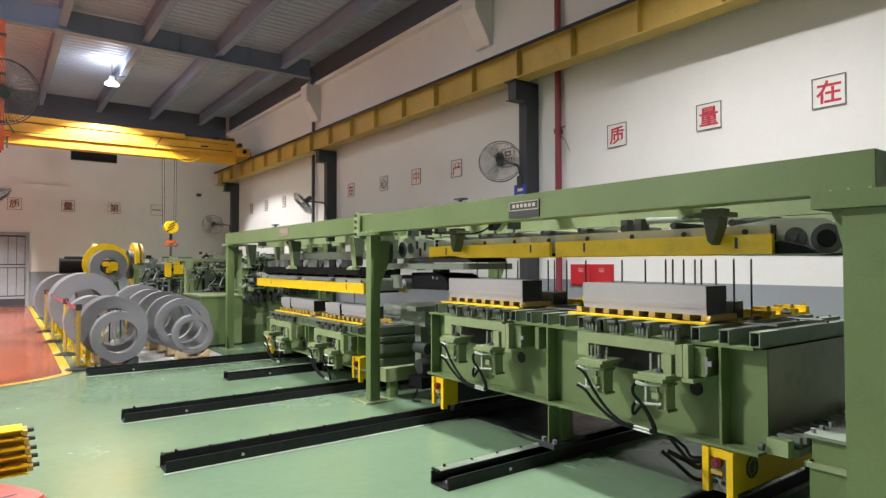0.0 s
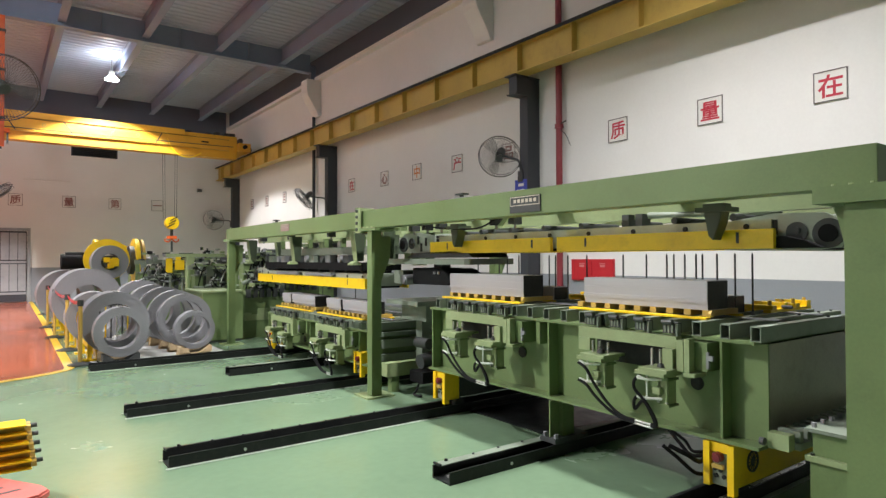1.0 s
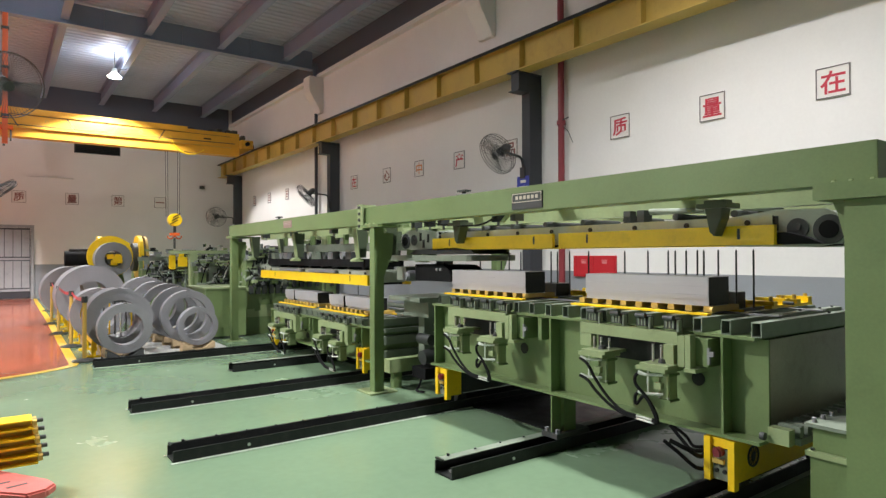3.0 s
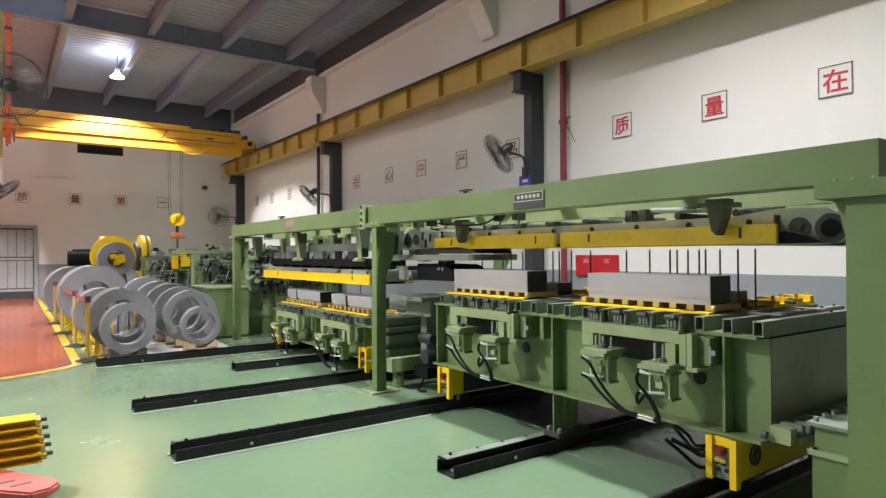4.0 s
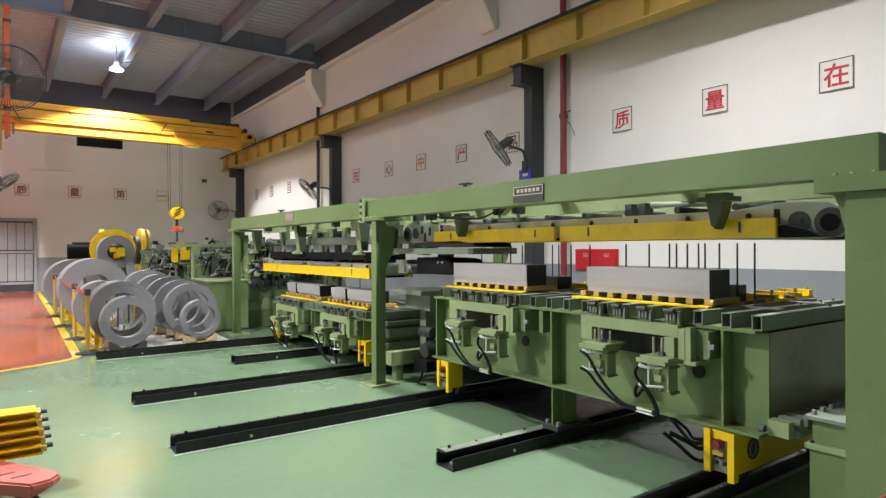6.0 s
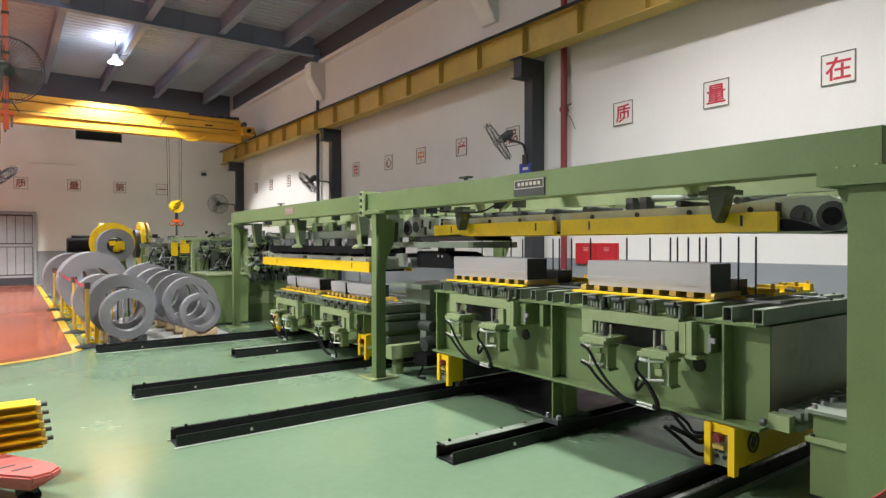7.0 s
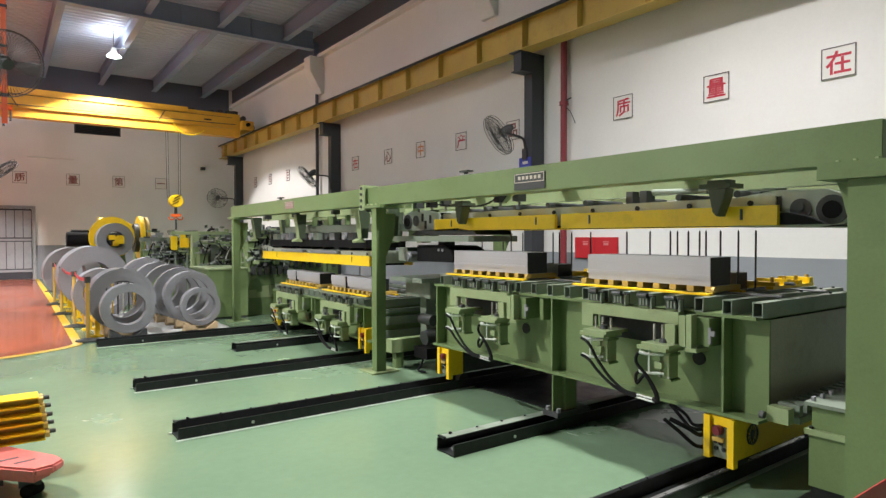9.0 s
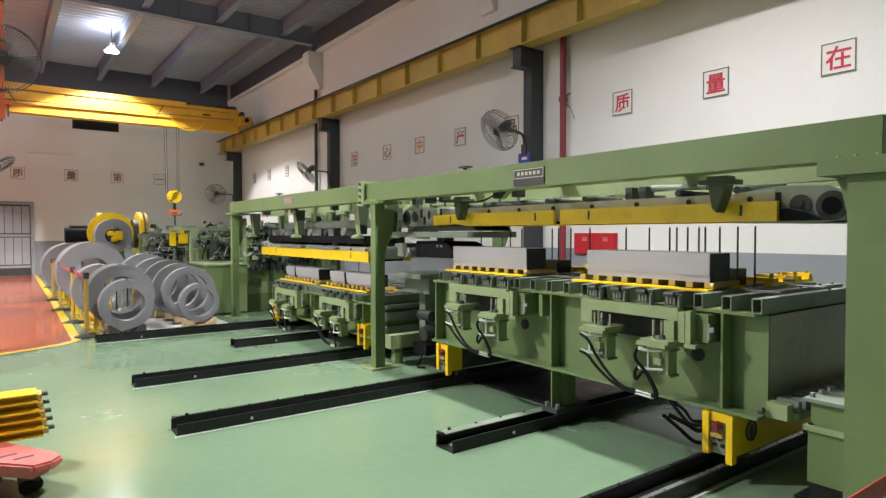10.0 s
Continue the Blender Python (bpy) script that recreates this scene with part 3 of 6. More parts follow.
def conveyor(y0, y1, zb, zt, gaps, label, hang_ys, drums, hang_z):
    """Overhead magnetic conveyor: yellow guard bars, grey body, hangers and drum ends."""
    t = thing("overhead_conveyor", 3.75, y0, zb, label, "conveyor", "overhead conveyors")
    x = 3.72
    high = zb > 1.4
    cuts = [y0] + [g for pair in gaps for g in pair] + [y1]
    for a, b in zip(cuts[::2], cuts[1::2]):
        part("guard_bar", box(B(), x, x + 0.03, a, b, zb, zt), YELLOW, t, "yellow painted guard bar", bevel=0.003)
        part("guard_lip", box(B(), x + 0.031, x + 0.1, a, b, zb, zb + 0.006), YELLOW, t)
        for f in (0.12, 0.82):
            yy = a + (b - a) * f
            part("bolt_slot", box(B(), x - 0.003, x - 0.0005, yy, yy + 0.018, zb + (zt - zb) * 0.3, zb + (zt - zb) * 0.86), DARK, t)
    part("guard_bar", box(B(), x + 0.62, x + 0.65, y0, y1, zb, zt), YELLOW, t)
    part("body", box(B(), x + 0.08, x + 0.58, y0 + 0.05, y1 - 0.05, zb + 0.03, zt + 0.06), CONVEYOR, t, "pale grey-green conveyor body", bevel=0.006)
    part("under_belt", box(B(), x + 0.12, x + 0.54, y0 + 0.04, y1 - 0.04, zb + 0.004, zb + 0.029), RUBBER, t)
    n = int((y1 - y0) / 0.42)
    for i in range(n):
        y = y0 + 0.2 + i * 0.42
        part("knob", cyl(B(), (x + 0.07, y, zt + 0.02), (x + 0.079, y, zt + 0.02), 0.018, n=10), BLACK, t)
        part("top_roller", cyl(B(), (x + 0.1, y + 0.1, zt + 0.085), (x + 0.56, y + 0.1, zt + 0.085), 0.024, n=10), DARK, t)
    for hy in hang_ys:
        if high:
            for hx, dy in ((x - 0.12, 0.0), (x + 0.4, -0.02)):
                part("hanger", prism(B(), [(hy + dy - 0.07, 1.838), (hy + dy + 0.07, 1.838), (hy + dy + 0.05, 1.74), (hy + dy + 0.03, hang_z), (hy + dy, hang_z - 0.03), (hy + dy - 0.045, 1.72)], "x", hx, hx + 0.1), SHADED_GREEN, t, bevel=0.004)
                part("hanger_head", box(B(), hx - 0.03, hx + 0.13, hy + dy - 0.1, hy + dy + 0.1, 1.785, 1.815), SHADED_GREEN, t, bevel=0.004)
        else:
            hanger(t, x - 0.09, hy, hang_z, 0.15)
            hanger(t, x + 0.42, hy, hang_z, 0.15)
    # air cylinder and valve on top
    ym = y0 + (y1 - y0) * 0.22
    for a in (0.2, 0.32):
        part("valve_block", box(B(), x + 0.1, x + 0.2, ym + a, ym + a + 0.06, zt + 0.062, zt + 0.15), DARK, t, bevel=0.004)
    part("air_cylinder", cyl(cyl(B(), (x + 0.15, ym - 0.25, zt + 0.12), (x + 0.15, ym + 0.18, zt + 0.14), 0.02, n=14), (x + 0.15, ym - 0.4, zt + 0.115), (x + 0.15, ym - 0.25, zt + 0.12), 0.012, n=10), GREEN_GREY, t, "grey air cylinder", smooth=True)
    if not high:
        part("upper_belt", box(B(), x + 0.02, x + 0.6, y0 + 0.1, y1 - 0.3, zt + 0.1, zt + 0.2), RUBBER, t, "black belt pack", bevel=0.01)
        part("long_beam", box(B(), x + 0.1, x + 0.2, y0 - 0.3, y1 - 0.8, 1.56, 1.66), GREEN_GREY, t, "grey-green long beam", bevel=0.004)
        part("long_beam", box(B(), x + 0.5, x + 0.6, y0 - 0.3, y1 - 0.8, 1.56, 1.66), GREEN_GREY, t, bevel=0.004)
        for i in range(6):
            y = y0 + 0.3 + i * 0.55
            part("beam_post", box(B(), x + 0.12, x + 0.18, y, y + 0.06, 1.6605, 1.79), GREEN, t)
            part("clamp_head", box(B(), x + 0.03, x + 0.12, y + 0.2, y + 0.36, zt + 0.2005, zt + 0.3), [DARK, STEEL, GREEN_GREY][i % 3], t, bevel=0.006)
            part("motor", cyl(B(), (x + 0.0, y + 0.42, 1.5), (x + 0.25, y + 0.42, 1.5), 0.05, n=16), DARK if i % 2 else STEEL, t, smooth=True)
        for a in (0.25, 0.55):
            part("cover_plate", box(B(), x - 0.005, x + 0.07, y0 + (y1 - y0) * a, y0 + (y1 - y0) * (a + 0.22), zt + 0.012, zt + 0.045), STEEL, t)
    if high:
        part("belt_return", prism(B(), [(y0 - 0.25, zb + 0.002), (y0 + 0.04, zb + 0.002), (y0 + 0.04, zb + 0.07), (y0 - 0.04, zb + 0.075), (y0 - 0.16, zb + 0.045)], "x", x + 0.03, x + 0.09), RUBBER, t, "black return belt end", bevel=0.004)
    for dy, dz, flip in drums:
        drum_head(t, dy, dz, x + 0.1, x + 0.5, 0.085, flip)
    return t


def lower_conveyor(y0, y1, z, label):
    """Short dark transfer head between the two stations."""
    t = thing("strip_feeder", 3.75, y0, z, label, "conveyor")
    part("shoe", prism(B(), [(y0 + 0.02, z - 0.025), (y0, z - 0.005), (y0 - 0.005, z + 0.02), (y0 + 0.01, z + 0.05), (y0 + 0.05, z + 0.095), (y0 + 0.1, z + 0.125), (y0 + 0.18, z + 0.145), (y1, z + 0.15), (y1, z - 0.03)], "x", 3.74, 4.2), RUBBER, t, "black rubber-faced shoe", bevel=0.008)
    for k in range(2):
        part("lug", cyl(B(), (3.725, y0 + 0.18 + k * 0.07, z + 0.1), (3.74, y0 + 0.18 + k * 0.07, z + 0.1), 0.015, n=10), STEEL, t)
    part("motor", cyl(cyl(B(), (3.66, y1 + 0.05, z + 0.02), (3.9, y1 + 0.05, z + 0.02), 0.06, n=20), (3.64, y1 + 0.05, z + 0.02), (3.66, y1 + 0.05, z + 0.02), 0.045, n=20), STEEL, t, "grey electric motor", smooth=True)
    part("gearbox", box(B(), 3.7, 3.9, y1 + 0.13, y1 + 0.32, z - 0.03, z + 0.12), GREEN_GREY, t, bevel=0.01)
    part("shelf", box(B(), 3.66, 4.3, y0 - 0.35, y1 + 0.45, z + 0.19, z + 0.25), GREEN_GREY, t, "grey-green shelf plate", bevel=0.004)
    part("tray", prism(B(), [(y0 - 0.4, z + 0.26), (y1 + 0.1, z + 0.26), (y1 - 0.05, z + 0.31), (y0 - 0.1, z + 0.33), (y0 - 0.34, z + 0.3)], "x", 3.72, 4.2), DARK, t, bevel=0.004)
    part("column", box(B(), 3.84, 3.96, (y0 + y1) / 2 - 0.07, (y0 + y1) / 2 + 0.07, z + 0.15, z + 0.19), DARK, t)
    part("hanger", box(B(), 3.85, 3.97, y1 + 0.2, y1 + 0.34, z + 0.25, 1.79), GREEN, t)
    part("hanger", box(B(), 3.85, 3.97, y1 - 0.1, y1 + 0.0, z + 0.25, 1.79), GREEN, t)
    return t


def clamp_group(t, ya, yb, zt):
    """Front clamping gear of a carriage between ya and yb (ya nearer): beam, two lifting cylinders, end block."""
    w = yb - ya
    part("clamp_beam", box(B(), 3.4, 3.46, ya, yb, zt - 0.08, zt - 0.005), GREEN_LIGHT, t, bevel=0.004)
    part("clamp_beam_end", box(B(), 3.4, 3.46, yb - 0.1, yb, zt - 0.17, zt - 0.081), GREEN_LIGHT, t, bevel=0.004)
    part("clamp_beam_end", box(B(), 3.36, 3.46, ya, ya + 0.07, zt - 0.2, zt - 0.081), GREEN_LIGHT, t, bevel=0.004)
    part("clamp_beam_end", box(B(), 3.38, 3.44, ya - 0.06, ya - 0.015, zt - 0.21, zt - 0.02), GREEN_LIGHT, t, bevel=0.004)
    # black plate put in for the shade in the gap under the beam
    part("back_plate", box(B(), 3.565, 3.598, ya + 0.02, yb - 0.03, zt - 0.25, zt - 0.07), BLACK, t)
    # side block with a bolted cheek
    part("end_block", box(B(), 3.44, 3.6, ya - 0.18, ya - 0.075, zt - 0.2, zt - 0.03), GREEN, t, bevel=0.005)
    part("end_cheek", box(B(), 3.38, 3.439, ya - 0.1, ya - 0.065, zt - 0.24, zt - 0.01), GREEN_LIGHT, t, bevel=0.004)
    part("end_foot", box(B(), 3.37, 3.5, ya - 0.14, ya - 0.065, zt - 0.235, zt - 0.212), GREEN_LIGHT, t, bevel=0.003)
    part("side_latch", box(box(B(), 3.42, 3.44, ya - 0.2, ya - 0.185, zt - 0.18, zt - 0.08), 3.42, 3.44, ya - 0.225, ya - 0.2, zt - 0.13, zt - 0.1), STEEL, t)
    for k, (c, dz) in enumerate(((ya + w * 0.86 - 0.06, -0.17), (ya + w * 0.2 - 0.02, -0.2))):
        half = 0.1
        c -= 0.055
        part("lift_plate", box(B(), 3.27, 3.46, c - half, c + half, zt + dz - 0.02, zt + dz), GREEN_LIGHT, t, bevel=0.004)
        part("lift_lug", box(B(), 3.27, 3.46, c - half + 0.02, c + half + 0.03, zt + dz - 0.045, zt + dz - 0.0205), GREEN_LIGHT, t, bevel=0.004)
        part("cylinder_body", box(B(), 3.35, 3.43, c - 0.06, c + 0.015, zt + dz - 0.22, zt + dz - 0.046), GREEN_LIGHT, t, bevel=0.01)
        part("cylinder_flange", box(B(), 3.335, 3.445, c - 0.068, c + 0.023, zt + dz - 0.075, zt + dz - 0.06), GREEN, t, bevel=0.003)
        for e in (-0.052, 0.008):
            part("cap_bolt", cyl(B(), (3.338, c + e, zt + dz - 0.21), (3.349, c + e, zt + dz - 0.21), 0.008, n=6), SILVER, t)
            part("tie_bar", cyl(B(), (3.343, c + e, zt + dz - 0.221), (3.343, c + e, zt + dz - 0.06), 0.0055, n=8), GREEN_LIGHT, t)
        part("rod_gland", cyl(B(), (3.37, c, zt + dz), (3.37, c, zt + dz + 0.025), 0.03, 0.024, n=14), DARK, t, smooth=True)
        part("guide_bracket", box(B(), 3.4605, 3.5645, c - 0.05, c + 0.05, zt + dz - 0.03, zt + dz - 0.012), GREEN, t, bevel=0.003)
        part("cylinder_cap", box(B(), 3.34, 3.44, c - 0.07, c + 0.025, zt + dz - 0.235, zt + dz - 0.221), GREEN, t, bevel=0.004)
        for q in (-0.06, 0.01, 0.07):
            part("piston_rod", cyl(B(), (3.37, c + q, zt + dz), (3.37, c + q, zt - 0.09), 0.008 if q else 0.02, 0.008 if q else 0.02, n=10), SILVER, t)
        part("valve", box(B(), 3.315, 3.345, c - 0.02, c + 0.03, zt + dz - 0.16, zt + dz - 0.12), GREEN_LIGHT, t, bevel=0.005)
        part("tie_rod", cyl(B(), (3.3, c + 0.06, zt + dz - 0.046), (3.3, c + 0.06, zt + dz - 0.2), 0.006, n=8), WHITE_PLASTIC, t)
        for z in (zt + dz - 0.075, zt + dz - 0.195):
            part("hose_fitting", cyl(cyl(B(), (3.29, c + 0.07, z), (3.34, c - 0.02, z + 0.004), 0.009, n=10), (3.28, c + 0.115, z + 0.01), (3.29, c + 0.07, z), 0.015, 0.01, n=10), WHITE_PLASTIC, t, "white hose fitting", smooth=True)
        yj, zj = ya + 0.21, zt - 0.55
        for z, d in ((zt + dz - 0.067, 0.0), (zt + dz - 0.187, 0.012)):
            side = 0.14 if k == 0 else 0.13
            pts = [(3.28, c + 0.115, z), (3.265, c + side, z - 0.03)]
            if k == 0:
                pts = [(3.27 + 0.03 * u, c + 0.115 + (yj + 0.02 - c - 0.115) * u, z + (zj - d - z) * v) for u, v in ((0, 0), (0.15, 0.12), (0.3, 0.42), (0.54, 0.77), (0.78, 0.97), (1, 1))]
            else:
                pts += [(3.27, c + 0.125, z - 0.08), (3.28, c + 0.06 + d, zj + 0.14), (3.29, c - 0.0 + d, zj + 0.05), (3.295, c - 0.01 + d, zj - 0.005), (3.3, yj - 0.1, zj - d)]
            part("hose", tube(B(), pts, 0.0105, 8, 5), RUBBER, t, smooth=True)
        part("hose_joint", cyl(B(), (3.3, yj + 0.03, zj - 0.018 * k), (3.3, yj - 0.11, zj - 0.004 - 0.018 * k), 0.0075, n=10), HOSE_TIE, t)
    part("round_port", cyl(B(), (3.594, ya - 0.02, zt - 0.31), (3.599, ya - 0.02, zt - 0.31), 0.045, n=20), BLACK, t)
    # roller clamps along the top
    n = 4
    for i in range(n):
        y = ya + 0.05 + (w - 0.16) * i / (n - 1)
        part("roller_clamp", box(B(), 3.42, 3.5, y - 0.025, y + 0.055, zt + 0.01, zt + 0.075), DARK, t, "dark steel roller clamp", bevel=0.012)
        part("clamp_lug", box(B(), 3.425, 3.46, y - 0.045, y - 0.03, zt - 0.004, zt + 0.07), GREEN_GREY, t)
        for q in range(3):
            part("clamp_rib", box(B(), 3.4145, 3.4195, y - 0.018 + q * 0.024, y - 0.006 + q * 0.024, zt + 0.016, zt + 0.066), GREEN_GREY, t)
        part("clamp_roller", cyl(B(), (3.41, y - 0.02, zt + 0.08), (3.41, y + 0.05, zt + 0.08), 0.018, n=12), DARK, t, smooth=True)


def carriage(y0, y1, zb, zt, label):
    t = thing("stacking_carriage", 3.5, y0, zb, label, "stacking table", "stacking carriages")
    part("front_web", box(B(), 3.6, 3.616, y0 - 0.03, y1, zb + 0.02, zt - 0.02), GREEN, t)
    part("back_web", box(B(), 4.9, 4.916, y0 - 0.03, y1, zb + 0.02, zt - 0.02), GREEN, t)
    part("bottom_flange", box(B(), 3.48, 5.02, y0 - 0.03, y1 + 0.02, zb, zb + 0.019), GREEN, t, bevel=0.003)
    part("top_flange", box(B(), 3.5, 5.02, y0, y1 + 0.02, zt - 0.019, zt), GREEN, t, bevel=0.003)
    part("end_plate", box(B(), 3.617, 4.899, y0 - 0.028, y0 - 0.013, zb + 0.02, zt - 0.02), END_STEEL if zt > 0.9 else GREEN, t)
    if zt < 0.9:
        for za, zc in ((zb + 0.05, zb + 0.13), (zb + 0.2, zb + 0.3), (zt - 0.07, zt - 0.025)):
            part("end_beam", box(B(), 3.64, 4.88, y0 - 0.09, y0 - 0.0285, za, zc), GREEN_GREY, t, "grey-green end beam", bevel=0.005)
    part("end_plate", box(B(), 3.617, 4.899, y1 - 0.02, y1 - 0.005, zb + 0.02, zt - 0.02), GREEN_GREY, t)
    for y in (y0 + 0.19, (y0 + y1) / 2 + 0.0, y1 - 0.03):
        part("web_rib", box(B(), 3.5, 3.599, y, y + 0.016, zb + 0.02, zt - 0.02), GREEN, t, bevel=0.002)
    # hollow cross tubes of the deck
    ys = []
    y = y0 - 0.04
    while y < y1 - 0.05:
        ys.append(y)
        y += 0.182
    for y in ys:
        part("deck_tube", tube_x(B(), 3.5, 5.05, y, y + 0.06, zt + 0.001, zt + 0.088), GREEN_GREY, t, "grey-green hollow deck tube")
    for y in ys[:5]:
        for bx in (4.45, 4.75, 4.95):
            part("deck_bolt", cyl(B(), (bx, y + 0.03, zt + 0.088), (bx, y + 0.03, zt + 0.1), 0.011, n=6), DARK, t)
    part("deck_strip", box(B(), 3.9, 3.96, y0 + 0.05, y1 - 0.05, zt + 0.089, zt + 0.097), STEEL, t)
    part("deck_strip", box(B(), 4.5, 4.56, y0 + 0.05, y1 - 0.05, zt + 0.089, zt + 0.097), STEEL, t)
    mid = (y0 + y1) / 2
    clamp_group(t, y0 + 0.43, y0 + 1.21, zt)
    clamp_group(t, mid + 0.42, mid + 1.22, zt)
    # brackets and cable clips between the groups
    part("bracket", box(B(), 3.5, 3.599, mid + 0.1, mid + 0.14, zt - 0.2, zt - 0.03), GREEN, t, bevel=0.004)
    part("hose_clip", box(box(B(), 3.57, 3.599, mid + 0.02, mid + 0.04, zt - 0.17, zt - 0.03), 3.55, 3.569, mid + 0.01, mid + 0.05, zt - 0.12, zt - 0.08), STEEL, t)
    # middle leg with a foot on its own rail
    leg = y0 + 1.55
    if zb > 0.3:
        part("leg", box(B(), 3.55, 3.68, leg - 0.04, leg + 0.04, 0.13, zb - 0.001), GREEN, t, bevel=0.004)
        part("leg_rib", box(B(), 3.45, 3.549, leg - 0.006, leg + 0.006, 0.13, zb - 0.001), GREEN, t)
        part("leg_foot", box(B(), 3.43, 3.8, leg - 0.075, leg + 0.085, 0.0925, 0.129), DARK, t, bevel=0.005)
        for a in (-0.07, 0.07):
            part("foot_bolt", cyl(B(), (3.46, leg + a * 0.8, 0.129), (3.46, leg + a * 0.8, 0.16), 0.018, n=6), STEEL, t)
    return t


def cart(y, ztop, label, long=True):
    """Yellow drive cart under the carriage, on its rail."""
    t = thing("drive_cart", 3.5, y, 0.13, label, "drive cart", "drive carts")
    reach = 4.95 if long else 3.66
    part("body", box(B(), 3.52, reach, y - 0.07, y + 0.09, 0.14, ztop), YELLOW, t, bevel=0.006)
    if not long:
        # rear of the body coloured dark, as shaded under the carriage
        part("chassis", box(B(), reach + 0.001, 4.95, y - 0.06, y + 0.08, 0.15, ztop - 0.02), DARK, t, "rear of the cart body, coloured dark for shade", bevel=0.006)
    part("front_plate", box(B(), 3.47, 3.519, y - 0.09, y - 0.05, 0.11, ztop - 0.005), YELLOW, t, bevel=0.004)
    part("front_plate", box(B(), 3.47, 3.519, y + 0.06, y + 0.1, 0.14, ztop - 0.005), YELLOW, t, bevel=0.004)
    part("front_plate", box(B(), 3.49, 3.519, y - 0.049, y + 0.059, ztop - 0.06, ztop - 0.005), YELLOW, t)
    part("sensor_panel", box(B(), 3.496, 3.518, y - 0.045, y + 0.055, 0.15, ztop - 0.07), GREEN_GREY, t, "grey-green sensor panel", bevel=0.003)
    part("stop_button", cyl(cyl(B(), (3.46, y + 0.01, ztop - 0.085), (3.496, y + 0.01, ztop - 0.085), 0.03, n=20), (3.45, y + 0.01, ztop - 0.085), (3.46, y + 0.01, ztop - 0.085), 0.022, n=20), STOP_RED, t, "dark red emergency stop button", smooth=True)
    part("bumper_pad", box(B(), 3.475, 3.495, y - 0.02, y + 0.05, ztop - 0.155, ztop - 0.13), YELLOW_DULL, t, bevel=0.004)
    for a, b in ((-0.02, 0.2), (0.03, 0.2), (0.0, 0.165), (0.035, 0.16)):
        part("socket", cyl(B(), (3.485, y + a, ztop - b), (3.4955, y + a, ztop - b), 0.013, n=10), BLACK, t)
    if long:
        part("fan_grille", cyl(ring(B(), (3.72, y - 0.0745, 0.27), "y", 0.065, 0.055, 0.008, 24), (3.72, y - 0.0715, 0.27), (3.72, y - 0.078, 0.27), 0.02, n=16), DARK, t, "round dark fan grille")
        for k in range(6):
            a = k * math.pi / 6
            part("grille_bar", prism(B(), [(3.72 + 0.056 * math.cos(a) - 0.003 * math.sin(a), 0.27 + 0.056 * math.sin(a) + 0.003 * math.cos(a)), (3.72 - 0.056 * math.cos(a) - 0.003 * math.sin(a), 0.27 - 0.056 * math.sin(a) + 0.003 * math.cos(a)),
                 (3.72 - 0.056 * math.cos(a) + 0.003 * math.sin(a), 0.27 - 0.056 * math.sin(a) - 0.003 * math.cos(a)), (3.72 + 0.056 * math.cos(a) + 0.003 * math.sin(a), 0.27 + 0.056 * math.sin(a) - 0.003 * math.cos(a))], "y", y - 0.0775, y - 0.0735), DARK, t)
        part("marking_bar", box(B(), 3.66, 3.78, y - 0.0735, y - 0.0705, ztop - 0.06, ztop - 0.053), YELLOW_DULL, t)
    for x in (3.7, 4.7):
        part("wheel", cyl(B(), (x, y - 0.03, 0.08), (x, y + 0.03, 0.08), 0.058, n=20), DARK, t, smooth=True)
    return t


def rail(x0, x1, yc, crown):
    t = thing("floor_rail", x0, yc, 0, "black steel channel rail bolted to the green floor", "rail", "floor rails")
    part("channel", channel(B(), x0, x1, yc - 0.1, yc + 0.1, 0, 0.085), BLACK, t)
    for a, b in ((-0.135, -0.1005), (0.1005, 0.125)) if crown else ():
        part("grout_strip", box(B(), x0 - 0.02, x1, yc + a, yc + b, 0.0003, 0.004), GROUT, t, "pale grout strip")
    part("inner_bar", box(B(), x0 + 0.06, x1, yc - 0.03, yc + 0.03, 0.0125, 0.022), SILVER, t, "worn running strip")
    part("edge_angle", box(B(), x0 + 0.02, x1, yc + (0.0885 if crown else 0.035), yc + 0.116, 0.0855, 0.092), BLACK if crown else GREEN_GREY, t)
    n = int((3.4 - x0) / 0.24)
    for i in range(n):
        part("stud", cyl(B(), (x0 + 0.12 + i * 0.24, yc + 0.1, 0.092), (x0 + 0.12 + i * 0.24, yc + 0.1, 0.102), 0.009, n=6), DARK, t)
    part("end_stop", box(B(), x0 + 0.005, x0 + 0.02, yc + 0.02, yc + 0.1, 0.0925, 0.106), BLACK, t)
    part("end_stop", cyl(B(), (x0 + 0.11, yc + 0.095, 0.0925), (x0 + 0.11, yc + 0.095, 0.11), 0.01, n=8), BLACK, t)
    part("side_bolt", cyl(B(), (x0 + 0.55, yc - 0.106, 0.04), (x0 + 0.55, yc - 0.1, 0.04), 0.012, n=10), SILVER, t)
    return t


def core_stack(y0, y1, x0, x1, z, h, steps, label):
    """Pile of laminations: shelves of sheets with small steps."""
    t = thing("lamination_stack", x0, y0, z, label, "steel stack", "lamination stacks")
    zz = z
    for k, (f, dx) in enumerate(steps):
        part("sheet_pack", box(B(), x0 + dx, x1 - dx, y0 + dx * 0.3, y1 - dx * 0.3, zz, zz + h * f - 0.0006), SHEETS, t, bevel=0.001)
        zz += h * f
    # near end gets no lamp; its shade is a thin black face
    part("end_face", box(B(), x0 + 0.008, x1 - 0.008, y0 - 0.004, y0 - 0.0005, z + 0.004, zz - 0.004), BLACK, t, "sheared end of the stack, its shade coloured black")
    return t


